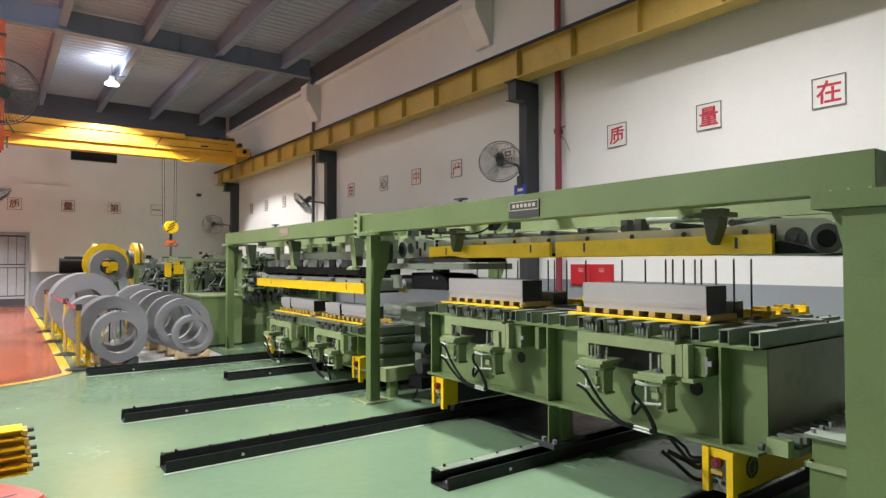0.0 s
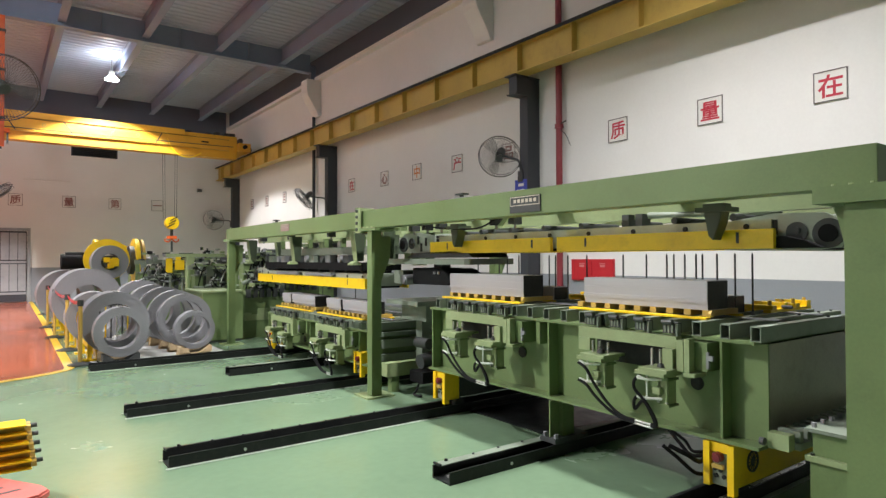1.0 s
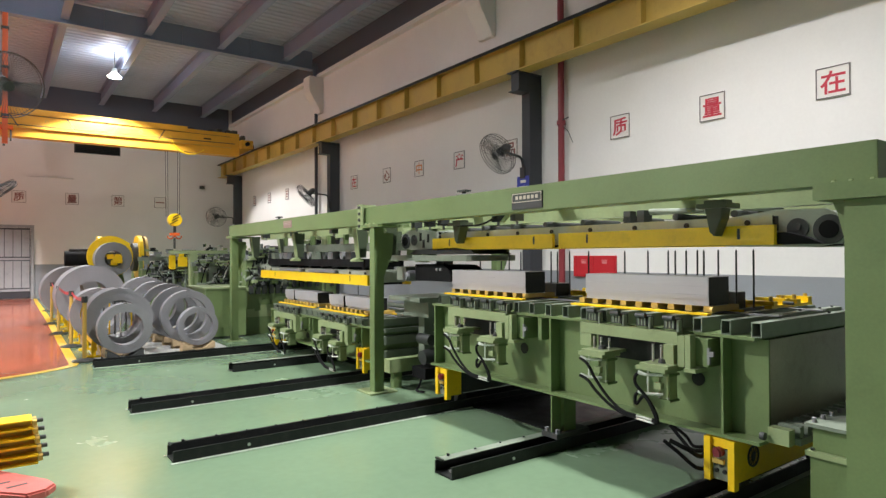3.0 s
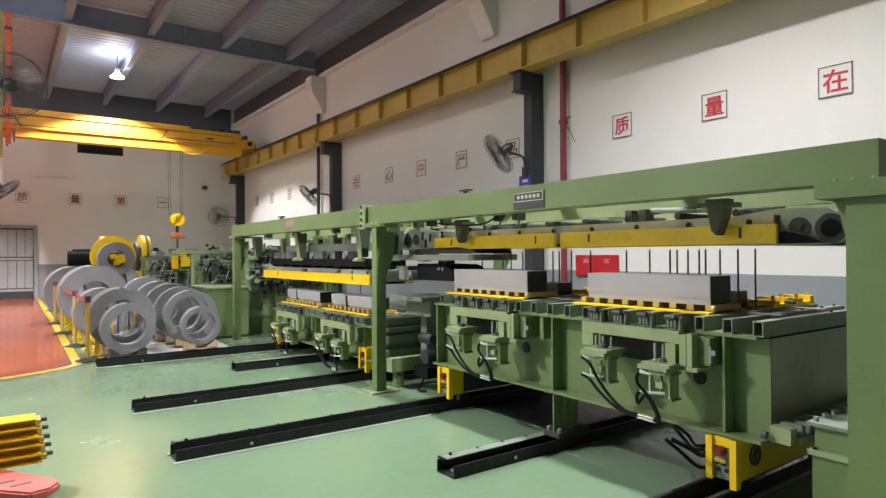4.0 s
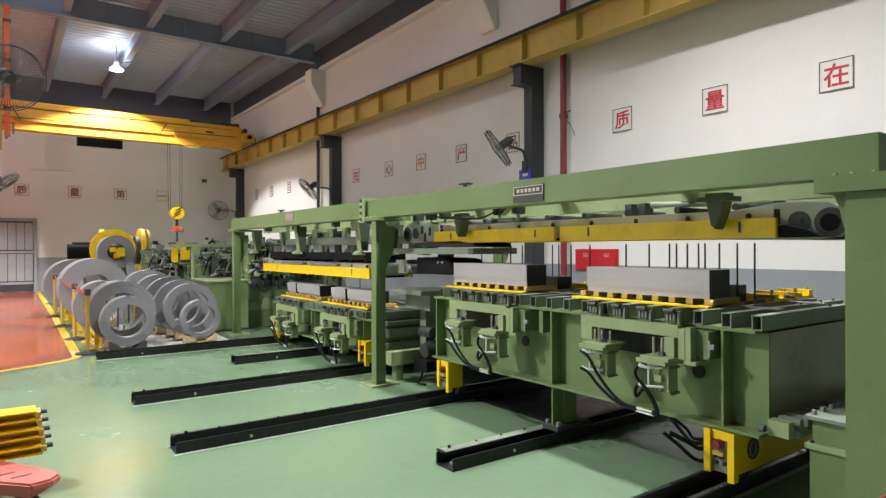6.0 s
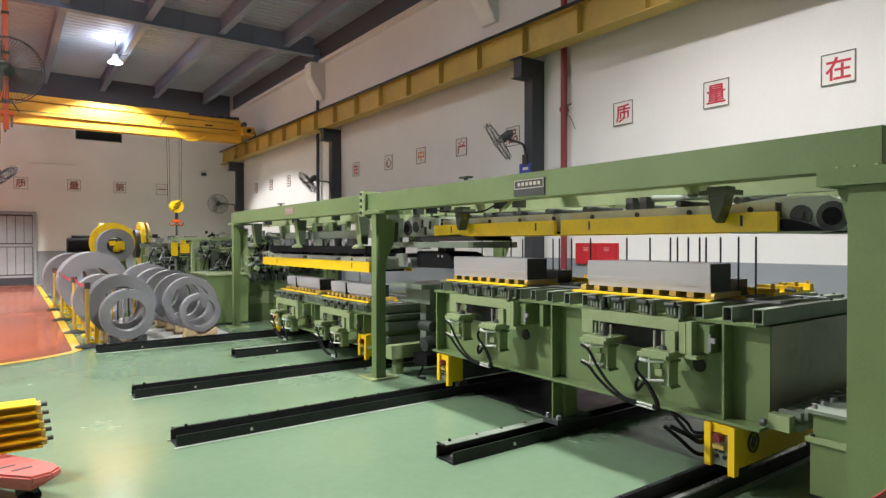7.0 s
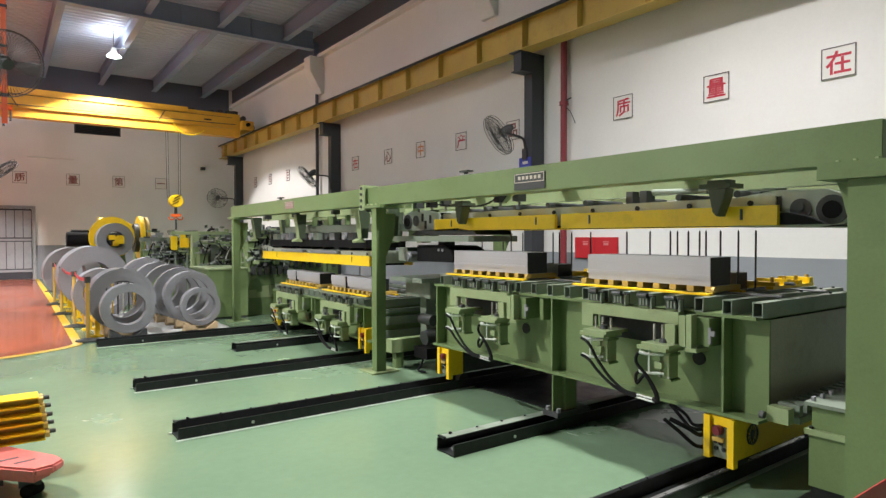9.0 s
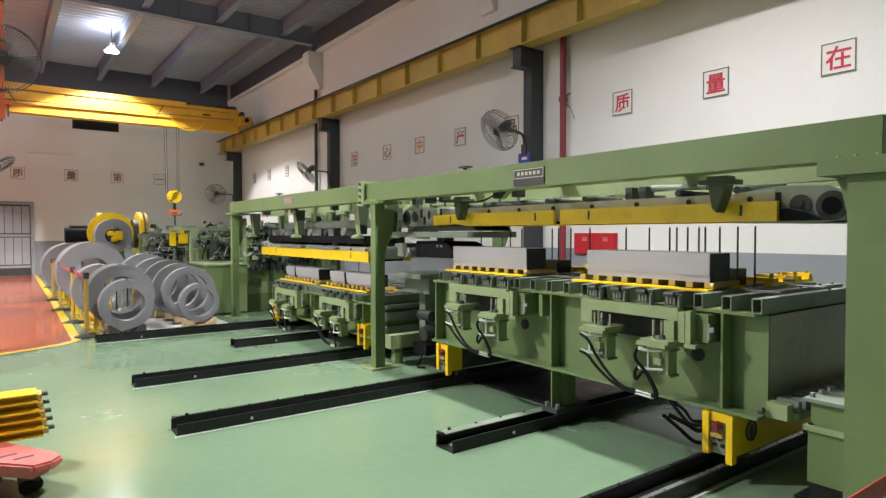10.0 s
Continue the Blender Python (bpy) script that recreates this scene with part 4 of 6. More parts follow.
def stack_bearers(y0, y1, zt, group):
    """Yellow bearer ladder under a pile: rails with short spacers."""
    t = thing("bearer_frame", 3.6, y0, zt, "yellow steel bearer frame on the stacking deck", "bearer frame", group)
    for x in (3.62, 4.02):
        part("bearer_rail", box(B(), x, x + 0.05, y0, y1, zt + 0.09, zt + 0.104), YELLOW, t, bevel=0.003)
    n = round((y1 - y0) / 0.125)
    for i in range(n):
        y = y0 + 0.03 + (y1 - y0 - 0.09) * i / (n - 1)
        # duller yellow carries the shade of the pile on the spacers
        part("spacer", box(B(), 3.71, 4.06, y, y + 0.05, zt + 0.1045, zt + 0.142), YELLOW_DULL, t, bevel=0.003)
    part("end_screw", cyl(B(), (3.66, y0 - 0.02, zt + 0.125), (3.66, y0 - 0.001, zt + 0.125), 0.02, n=12), YELLOW_DULL, t)
    return t


def locating_pins(ys, z0, z1, x, label):
    for k, y in enumerate(ys):
        t = thing("locating_pin", x, y, z0, label, "pin", "locating pins")
        xx = x
        part("shaft", cyl(B(), (xx, y, z0), (xx, y, z1), 0.0065, n=8), DARK, t)
        part("tip", cyl(B(), (xx, y, z1), (xx, y, z1 + 0.012), 0.0065, 0.002, n=8), DARK, t)
        part("socket", cyl(B(), (xx, y, z0 - 0.002), (xx, y, z0 + 0.02), 0.014, n=8), STEEL, t)


SHEETS = paint("stacked silicon steel", (0.4, 0.41, 0.44), 0.42, 0.3, vary=0.06, scale=2, grain=90)

gantry(1.13, 6.14, (1.04, 5.81), "green painted steel gantry over the raised stacking table")
gantry(6.2, 11.17, (10.85,), "green painted steel gantry over the lowered stacking table")
joint_plate()
name_plate(3.32, 1.86, 1.99, 0.34, DARK, INK_WARM)
name_plate(8.25, 1.9, 2.0, 0.3, FADED, INK_PALE)
conveyor(1.79, 5.33, 1.555, 1.675, [(3.52, 3.59)], "yellow-edged overhead conveyor hung from the gantry", (2.1, 4.75), [(1.53, 1.64, False), (6.0, 1.66, True)], 1.64)
conveyor(6.75, 10.6, 1.12, 1.25, [], "lowered overhead conveyor with a yellow guard bar", (6.16, 6.87, 8.85, 10.82), [(10.95, 1.22, True)], 1.42)
lower_conveyor(5.02, 5.7, 1.25, "dark transfer head with motor between the tables")
T1, T2 = 1.02, 0.66
carriage(1.8, 5.0, 0.41, T1, "raised green stacking carriage with clamps and hoses")
carriage(6.3, 9.5, 0.25, T2, "lowered green stacking carriage with clamps and hoses")
for y in (2.0, 4.83):
    cart(y, 0.405, "yellow drive cart with a red stop button on the rail", y < 3)
for y in (6.48, 9.35):
    cart(y, 0.4, "yellow drive cart beside the lowered carriage", False)
for x0, yc, crown in ((0.95, 2.06, True), (2.44, 3.38, False), (1.02, 4.85, True), (1.02, 6.57, True), (2.44, 8.09, False), (1.03, 9.52, True)):
    rail(x0, 5.2, yc, crown)
BZ = T1 + 0.1425
core_stack(2.2, 3.22, 3.7, 3.95, BZ, 0.19, ((0.22, 0.012), (0.1, 0.002), (0.06, 0.0), (0.3, 0.005), (0.32, 0.004)), "long grey pile of core laminations on yellow bearers")
core_stack(3.9, 4.96, 3.7, 3.95, BZ, 0.19, ((0.22, 0.012), (0.1, 0.002), (0.06, 0.0), (0.3, 0.005), (0.32, 0.004)), "long grey pile of core laminations on yellow bearers")
stack_bearers(2.16, 3.3, T1, "bearer frames")
stack_bearers(3.86, 4.98, T1, "bearer frames")
core_stack(2.24, 2.42, 4.1, 4.24, T1 + 0.098, 0.12, ((1.0, 0.0),), "small dark pile of laminations on the deck")
core_stack(3.92, 4.15, 4.1, 4.3, T1 + 0.098, 0.12, ((1.0, 0.0),), "small dark pile of laminations on the deck")
locating_pins((3.17, 2.95, 2.77, 2.71, 2.62, 2.53, 2.48, 2.37, 2.24, 2.12), T1 + 0.098, 1.52, 4.12, "thin steel locating pin standing on the deck")
locating_pins((5.08, 4.74, 4.62, 4.45, 4.04, 3.96, 3.81, 3.59), T1 + 0.098, 1.52, 4.17, "thin steel locating pin standing on the deck")
BZ2 = T2 + 0.1425
for a, b in ((6.7, 7.36), (7.42, 7.85), (8.24, 9.08), (9.13, 9.47)):
    core_stack(a, b, 3.72, 3.98, BZ2, 0.16, ((0.18, 0.03), (0.32, 0.006), (0.5, 0.0)), "short grey block of core laminations on yellow bearers")
stack_bearers(6.62, 7.95, T2, "bearer frames")
stack_bearers(8.15, 9.5, T2, "bearer frames")
locating_pins((7.3, 7.55, 7.9, 8.6, 9.0), T2 + 0.098, 1.1, 4.2, "thin steel locating pin standing on the deck")


def yellow_clamp(x, y, w, d):
    z = T1 + 0.098
    t = thing("clamp_screw", x, y, z, "yellow clamping frame with screws set on the deck", "clamp", "deck clamps")
    for yy in (y, y + d - 0.05):
        part("base", box(B(), x, x + w, yy, yy + 0.05, z, z + 0.022), YELLOW, t, bevel=0.003)
    for k in range(4):
        xa = x + 0.02 + (w - 0.1) * k / 3
        part("block", box(B(), xa, xa + 0.06, y - 0.004, y + d + 0.004, z + 0.0225, z + 0.05 + 0.014 * (k % 2)), YELLOW, t, bevel=0.004)
        part("screw", cyl(B(), (xa + 0.03, y + 0.03, z + 0.05), (xa + 0.03, y + 0.03, z + 0.085), 0.014, n=8), YELLOW_DULL, t)
    part("spindle", cyl(B(), (x + w * 0.3, y - 0.06, z + 0.035), (x + w * 0.3, y + 0.01, z + 0.035), 0.012, n=8), DARK, t)


for x, y, w, d in ((4.32, 2.1, 0.62, 0.22), (4.3, 3.72, 0.6, 0.22), (4.3, 5.0 - 0.3, 0.5, 0.2)):
    yellow_clamp(x, y, w, d)


def drive_box():
    """Green gearbox stand beside the post, with a rack along the carriage's end."""
    t = thing("gear_stand", 3.8, 1.45, 0, "green gearbox stand with a bolted lid beside the post", "machine stand")
    part("foot", box(B(), 3.56, 4.2, 1.3, 1.6, 0, 0.025), BLACK, t, bevel=0.004)
    part("foot_block", box(B(), 3.63, 4.1, 1.36, 1.55, 0.0255, 0.1), BLACK, t, bevel=0.004)
    part("lower_box", box(B(), 3.62, 4.1, 1.34, 1.56, 0.1005, 0.39), GREEN, t, bevel=0.006)
    part("lid", box(B(), 3.6, 4.12, 1.32, 1.58, 0.3905, 0.42), GREEN_LIGHT, t, bevel=0.004)
    part("upper_box", box(B(), 3.63, 4.09, 1.36, 1.55, 0.4205, 0.55), GREEN, t, bevel=0.006)
    part("top_plate", box(B(), 3.6, 4.15, 1.34, 1.58, 0.5505, 0.57), GREEN_GREY, t, bevel=0.003)
    for a in range(5):
        part("bolt", cyl(B(), (3.65 + a * 0.11, 1.55, 0.57), (3.65 + a * 0.11, 1.55, 0.595), 0.014, n=6), STEEL, t)
    for y in (1.35, 1.55):
        part("lid_bolt", cyl(B(), (3.625, y, 0.42), (3.625, y, 0.432), 0.012, n=6), BLACK, t)
    r = thing("lift_rack", 3.5, 1.7, 0.41, "green toothed rack under the carriage end", "rack")
    part("bar", box(B(), 3.6, 5.0, 1.6, 1.74, 0.432, 0.47), GREEN_GREY, r, bevel=0.003)
    part("end_block", box(B(), 3.53, 3.599, 1.63, 1.745, 0.432, 0.52), GREEN_LIGHT, r, bevel=0.006)
    for k in range(14):
        part("tooth", box(B(), 3.62 + k * 0.09, 3.66 + k * 0.09, 1.61, 1.73, 0.4705, 0.53), GREEN_GREY, r, bevel=0.004)
    part("screw", cyl(B(), (3.5, 1.77, 0.47), (3.5, 1.745, 0.47), 0.022, n=12), DARK, r)


drive_box()


def side_frame():
    """Low frame between the two carriages, behind the middle post."""
    t = thing("low_machine_stand", 3.6, 6.0, 0, "low green machine frame between the carriages", "machine frame")
    part("sill", box(B(), 3.53, 5.0, 5.9, 6.02, 0.18, 0.33), GREEN_LIGHT, t, bevel=0.006)
    part("sill_leg", box(B(), 3.6, 3.7, 5.92, 6.0, 0, 0.179), GREEN, t)
    part("sill_leg", box(B(), 4.7, 4.8, 5.92, 6.0, 0, 0.179), GREEN, t)
    part("upright", box(B(), 4.0, 4.12, 5.9, 6.02, 0.331, 0.8), GREEN_GREY, t, bevel=0.006)
    part("upright", box(B(), 4.45, 4.6, 5.7, 5.82, 0, 0.9), GREEN_GREY, t, bevel=0.006)
    part("table_plate", box(B(), 3.7, 5.0, 5.55, 6.2, 0.981, 1.03), GREEN_GREY, t, bevel=0.004)
    part("side_beam", box(B(), 3.85, 5.0, 5.6, 6.1, 0.801, 0.98), GREEN_GREY, t, bevel=0.004)
    part("motor", cyl(B(), (3.8, 5.65, 0.36), (4.1, 5.65, 0.4), 0.08, n=20), DARK, t, "dark electric motor", smooth=True)
    part("motor_plate", box(B(), 3.75, 4.15, 5.52, 5.78, 0.14, 0.26), RUBBER, t, bevel=0.01)
    part("coupling", cyl(B(), (3.86, 5.55, 0.56), (3.86, 5.78, 0.56), 0.06, n=18), DARK, t, smooth=True)
    part("cable", tube(B(), [(3.72, 5.5, 0.02), (3.7, 5.62, 0.02), (3.8, 5.7, 0.06), (3.9, 5.72, 0.3)], 0.012, 6, 4), RUBBER, t)


side_frame()


def carriage_shade():
    # added black sheet stands in for the deep shade on the floor here
    t = thing("shade_sheet", 4.6, 4.1, 0, "flat black sheet added for the shade under the raised carriage", "tray")
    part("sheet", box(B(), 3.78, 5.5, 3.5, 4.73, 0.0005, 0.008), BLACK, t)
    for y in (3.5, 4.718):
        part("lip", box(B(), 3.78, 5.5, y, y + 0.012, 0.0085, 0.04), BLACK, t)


carriage_shade()


def cables():
    t = thing("floor_cable", 3.4, 2.5, 0.1, "black hydraulic hoses hanging under the carriage", "hose", "hydraulic hoses")
    part("hose", tube(B(), [(3.27, 2.2, 0.38), (3.34, 2.12, 0.33), (3.45, 2.12, 0.27), (3.55, 2.14, 0.26), (3.6, 2.12, 0.3)], 0.014, 8, 5), RUBBER, t)
    part("hose", tube(B(), [(3.27, 2.24, 0.37), (3.33, 2.18, 0.3), (3.42, 2.13, 0.21), (3.52, 2.12, 0.18)], 0.012, 8, 5), RUBBER, t)
    part("hose", tube(B(), [(3.5, 2.35, 0.4), (3.5, 2.27, 0.33), (3.5, 2.2, 0.28), (3.52, 2.13, 0.29)], 0.012, 8, 5), RUBBER, t)
    part("hose", tube(B(), [(3.5, 2.33, 0.4), (3.52, 2.25, 0.35), (3.52, 2.2, 0.3), (3.54, 2.13, 0.31)], 0.01, 8, 5), RUBBER, t)


cables()


def girder_dressing():
    """Cables, clips and small boxes on the gantry."""
    t = thing("cable_run", GX + 0.2, 3.5, 1.99, "thin black cables tied along the gantry", "cable", "gantry cables")
    part("cable", tube(B(), [(GX + 0.2, 1.4, 2.0), (GX + 0.21, 2.6, 1.995), (GX + 0.2, 4.0, 2.0), (GX + 0.21, 5.9, 1.995)], 0.012, 6, 6), RUBBER, t)
    part("cable", tube(B(), [(GX + 0.24, 4.1, 1.86), (GX + 0.26, 4.4, 1.78), (GX + 0.25, 4.9, 1.8), (GX + 0.24, 5.4, 1.86)], 0.008, 6, 6), RUBBER, t)
    for k, y in enumerate((3.95, 4.2, 5.05, 5.3, 5.55, 6.6, 7.6, 9.0, 10.2)):
        b = thing("sensor_box", GX + 0.3, y, 1.8, "small dark sensor box under the gantry", "sensor box", "gantry sensor boxes")
        part("body", box(B(), GX + 0.3, GX + 0.4, y, y + 0.07, 1.8, 1.879), BLACK if k % 2 else DARK, b, bevel=0.006)
        part("stub", cyl(B(), (GX + 0.35, y + 0.035, 1.76), (GX + 0.35, y + 0.035, 1.8), 0.012, n=8), STEEL, b)
    d = thing("brace_strut", GX + 0.2, 4.0, 1.79, "pale green diagonal strut under the gantry", "strut")
    part("strut", prism(B(), [(3.98, 1.78), (4.03, 1.78), (3.9, 1.879), (3.85, 1.879)], "x", GX + 0.18, GX + 0.2), GREEN_LIGHT, d)


girder_dressing()


# ---- coils and store ----
def coil(x, y, z, r, ri, w, label="grey coil of slit electrical steel standing on edge"):
    t = thing("steel_coil", x, y, z, label, "steel coil", "steel coils")
    c = (x, y, z + r)
    n = 8
    for k in range(n):
        a = ri + (r - ri) * k / n
        b = ri + (r - ri) * (k + 1) / n - 0.0004
        off = rnd.uniform(-0.005, 0.005)
        part("winding", ring(B(), (x, y + off, z + r), "y", b, a, w, 56), STEEL, t, smooth=True)
    part("tail_strap", box(B(), x - 0.02, x + 0.02, y - w / 2 - 0.006, y + w / 2 + 0.006, z + 2 * r - 0.001, z + 2 * r + 0.003), DARK, t)
    return t


def chocks(x, y, z, r, w, stuff):
    t = thing("coil_chock", x, y, 0, "raw timber chocks under a steel coil", "chock", "coil chocks")
    for s in (-1, 1):
        part("wedge", prism(B(), [(x + s * 0.06, 0.05), (x + s * 0.24, 0.05), (x + s * 0.24, z + 0.05), (x + s * 0.2, z + 0.05)], "y", y - w * 0.5 - 0.04, y + w * 0.5), stuff, t, bevel=0.004)
    part("plank", box(B(), x - 0.24, x + 0.24, y - w * 0.5 + 0.03, y + w * 0.5 + 0.04, 0.004, 0.049), WOOD, t, bevel=0.004)


for x, y, r, ri, w in ((1.47, 9.95, 0.36, 0.24, 0.2), (1.46, 10.55, 0.46, 0.28, 0.5), (1.36, 12.0, 0.43, 0.28, 0.4), (1.47, 14.3, 0.61, 0.3, 0.9), (1.32, 17.0, 0.58, 0.28, 0.9)):
    chocks(x, y, 0.1, r, w, DARK if y < 10 else WOOD)
    coil(x, y, 0.1, r, ri, w)
for x, y, r, ri, w in ((2.53, 10.12, 0.3, 0.225, 0.16), (2.5, 10.62, 0.42, 0.3, 0.12), (2.46, 11.1, 0.44, 0.31, 0.12), (2.4, 11.6, 0.46, 0.33, 0.14), (2.33, 12.25, 0.47, 0.33, 0.2), (2.28, 13.1, 0.5, 0.34, 0.25)):
    chocks(x, y, 0.1, r, w, WOOD)
    coil(x, y, 0.1, r, ri, w)
solid("floor_sheet", prism(B(), [(1.12, 9.68), (3.05, 9.72), (3.0, 13.6), (1.16, 13.7)], "z", 0.0005, 0.004), MAT, "pale grey sheet on the floor under the coils", "floor sheet", "structure")


def coil_rack(y):
    t = thing("coil_rack", 1.15, y, 0, "yellow steel rack frame beside the coils", "rack", "coil racks")
    for yy in (y, y + 0.9):
        part("upright", box(B(), 1.1, 1.16, yy, yy + 0.06, 0, 0.64), YELLOW, t, bevel=0.004)
        part("foot", box(B(), 1.02, 1.3, yy - 0.02, yy + 0.08, 0.0, 0.03), YELLOW, t)
        part("brace", prism(B(), [(1.161, 0.5), (1.22, 0.03), (1.28, 0.03), (1.161, 0.6)], "y", yy + 0.01, yy + 0.05), YELLOW, t)
    part("rail", box(B(), 1.105, 1.155, y + 0.061, y + 0.899, 0.5, 0.56), YELLOW, t, bevel=0.004)
    part("rail", box(B(), 1.105, 1.155, y + 0.061, y + 0.899, 0.2, 0.26), YELLOW, t, bevel=0.004)


for y in (10.4, 12.2, 14.3, 16.3):
    coil_rack(y)


def divider_rack():
    """Upright rods between the coils."""
    t = thing("divider_rack", 1.45, 11.15, 0, "low rack of dark upright rods between the coils", "rack")
    part("sill", box(B(), 1.16, 1.78, 11.1, 11.2, 0, 0.06), YELLOW, t, bevel=0.004)
    part("head", box(B(), 1.16, 1.78, 11.12, 11.18, 0.76, 0.8), DARK, t, bevel=0.004)
    for k in range(8):
        x = 1.19 + k * 0.08
        part("rod", cyl(B(), (x, 11.15, 0.06), (x, 11.15, 0.76), 0.012, n=10), [DARK, WHITE_PLASTIC, DARK, YELLOW][k % 4], t, smooth=True)


divider_rack()


def stanchion(x, y):
    t = thing("barrier_post", x, y, 0, "yellow barrier post on a dark round base", "barrier post", "barrier posts")
    part("base", cyl(cyl(B(), (x, y, 0), (x, y, 0.02), 0.16, n=28), (x, y, 0.02), (x, y, 0.05), 0.14, 0.05, n=28), DARK, t)
    part("pole", cyl(B(), (x, y, 0.05), (x, y, 0.84), 0.028, n=18), YELLOW_DULL, t, smooth=True)
    part("belt_head", cyl(B(), (x, y, 0.84), (x, y, 0.93), 0.04, n=18), DARK, t, "dark belt cassette", smooth=True)


POSTS = [(0.98, 10.1), (0.96, 11.86), (0.92, 13.95), (0.93, 16.1), (1.08, 20.0)]
for x, y in POSTS:
    stanchion(x, y)
for (ax, ay), (bx, by) in zip(POSTS[:3], POSTS[1:4]):
    bm = B()
    pts = [(ax + (bx - ax) * k / 8, ay + 0.042 + (by - ay - 0.084) * k / 8, 0.9 - 0.05 * math.sin(math.pi * k / 8)) for k in range(9)]
    for p, q in zip(pts, pts[1:]):
        prism(bm, [(p[1], p[2] - 0.025), (q[1], q[2] - 0.025), (q[1], q[2] + 0.025), (p[1], p[2] + 0.025)], "x", p[0] - 0.001, p[0] + 0.001)
    solid("barrier_belt", bm, RED, "red fabric belt between barrier posts", "barrier belt", group="barrier belts")


# ---- cutting line in the background ----
def decoiler():
    x, y = 2.3, 17.2
    t = thing("decoiler", x, y, 0, "yellow flanged decoiler carrying a steel coil", "decoiler")
    part("stand", prism(B(), [(x - 0.45, 0), (x + 0.45, 0), (x + 0.25, 1.3), (x - 0.25, 1.3)], "y", y + 0.55, y + 0.95), GREEN, t, bevel=0.01)
    part("flange", ring(B(), (x - 0.03, y + 0.38, 1.5), "y", 0.52, 0.3, 0.1, 56), YELLOW, t, "yellow coil flange", smooth=True)
    part("coil", ring(B(), (x - 0.02, y + 0.1, 1.44), "y", 0.41, 0.2, 0.5, 56), STEEL, t, "grey wound coil", smooth=True)
    part("mandrel", cyl(B(), (x - 0.02, y - 0.2, 1.44), (x - 0.02, y + 0.6, 1.44), 0.16, n=24), DARK, t, smooth=True)
    for a in range(3):
        q = a * 2.094 + 0.5
        part("jaw", box(B(), x - 0.02 + 0.1 * math.cos(q) - 0.07, x - 0.02 + 0.1 * math.cos(q) + 0.07, y - 0.24, y + 0.2, 1.44 + 0.1 * math.sin(q) - 0.06, 1.44 + 0.1 * math.sin(q) + 0.06), YELLOW, t, bevel=0.008)
    part("hub", box(B(), x - 0.05, x + 0.15, y - 0.3, y - 0.2, 1.33, 1.52), YELLOW, t, bevel=0.01)
    part("motor", cyl(B(), (x - 1.0, y + 0.7, 1.45), (x - 0.3, y + 0.7, 1.45), 0.19, n=24), RUBBER, t, "black drive motor", smooth=True)
    part("motor_fins", cyl(B(), (x - 0.9, y + 0.7, 1.62), (x - 0.4, y + 0.7, 1.62), 0.07, n=12), RUBBER, t)
    part("motor_bracket", box(B(), x - 0.8, x - 0.3, y + 0.56, y + 0.84, 0.9, 1.28), DARK, t)
    part("rear_flange", ring(B(), (x - 0.22, y + 0.9, 1.5), "x", 0.52, 0.3, 0.1, 48), YELLOW, t)
    u = thing("second_decoiler", 3.0, 18.2, 0, "second yellow decoiler reel seen edge-on", "decoiler")
    part("stand", prism(B(), [(2.85, 0), (3.5, 0), (3.3, 1.3), (3.0, 1.3)], "y", 18.5, 18.9), GREEN, u)
    part("flange", ring(B(), (3.02, 18.2, 1.48), "x", 0.58, 0.4, 0.1, 48), YELLOW, u, smooth=True)
    part("reel", cyl(B(), (2.86, 18.2, 1.48), (3.16, 18.2, 1.48), 0.38, n=40), DARK, u, smooth=True)
    part("flange", ring(B(), (3.16, 18.2, 1.48), "x", 0.56, 0.42, 0.06, 48), YELLOW_DULL, u, smooth=True)
    part("dancer_arm", tube(B(), [(2.2, 18.3, 1.8), (2.5, 18.2, 1.92), (2.8, 18.2, 1.8)], 0.06, 8, 4), YELLOW, u)
    part("shaft", cyl(B(), (2.5, 18.2, 1.48), (3.5, 18.2, 1.48), 0.08, n=16), STEEL, u)


decoiler()


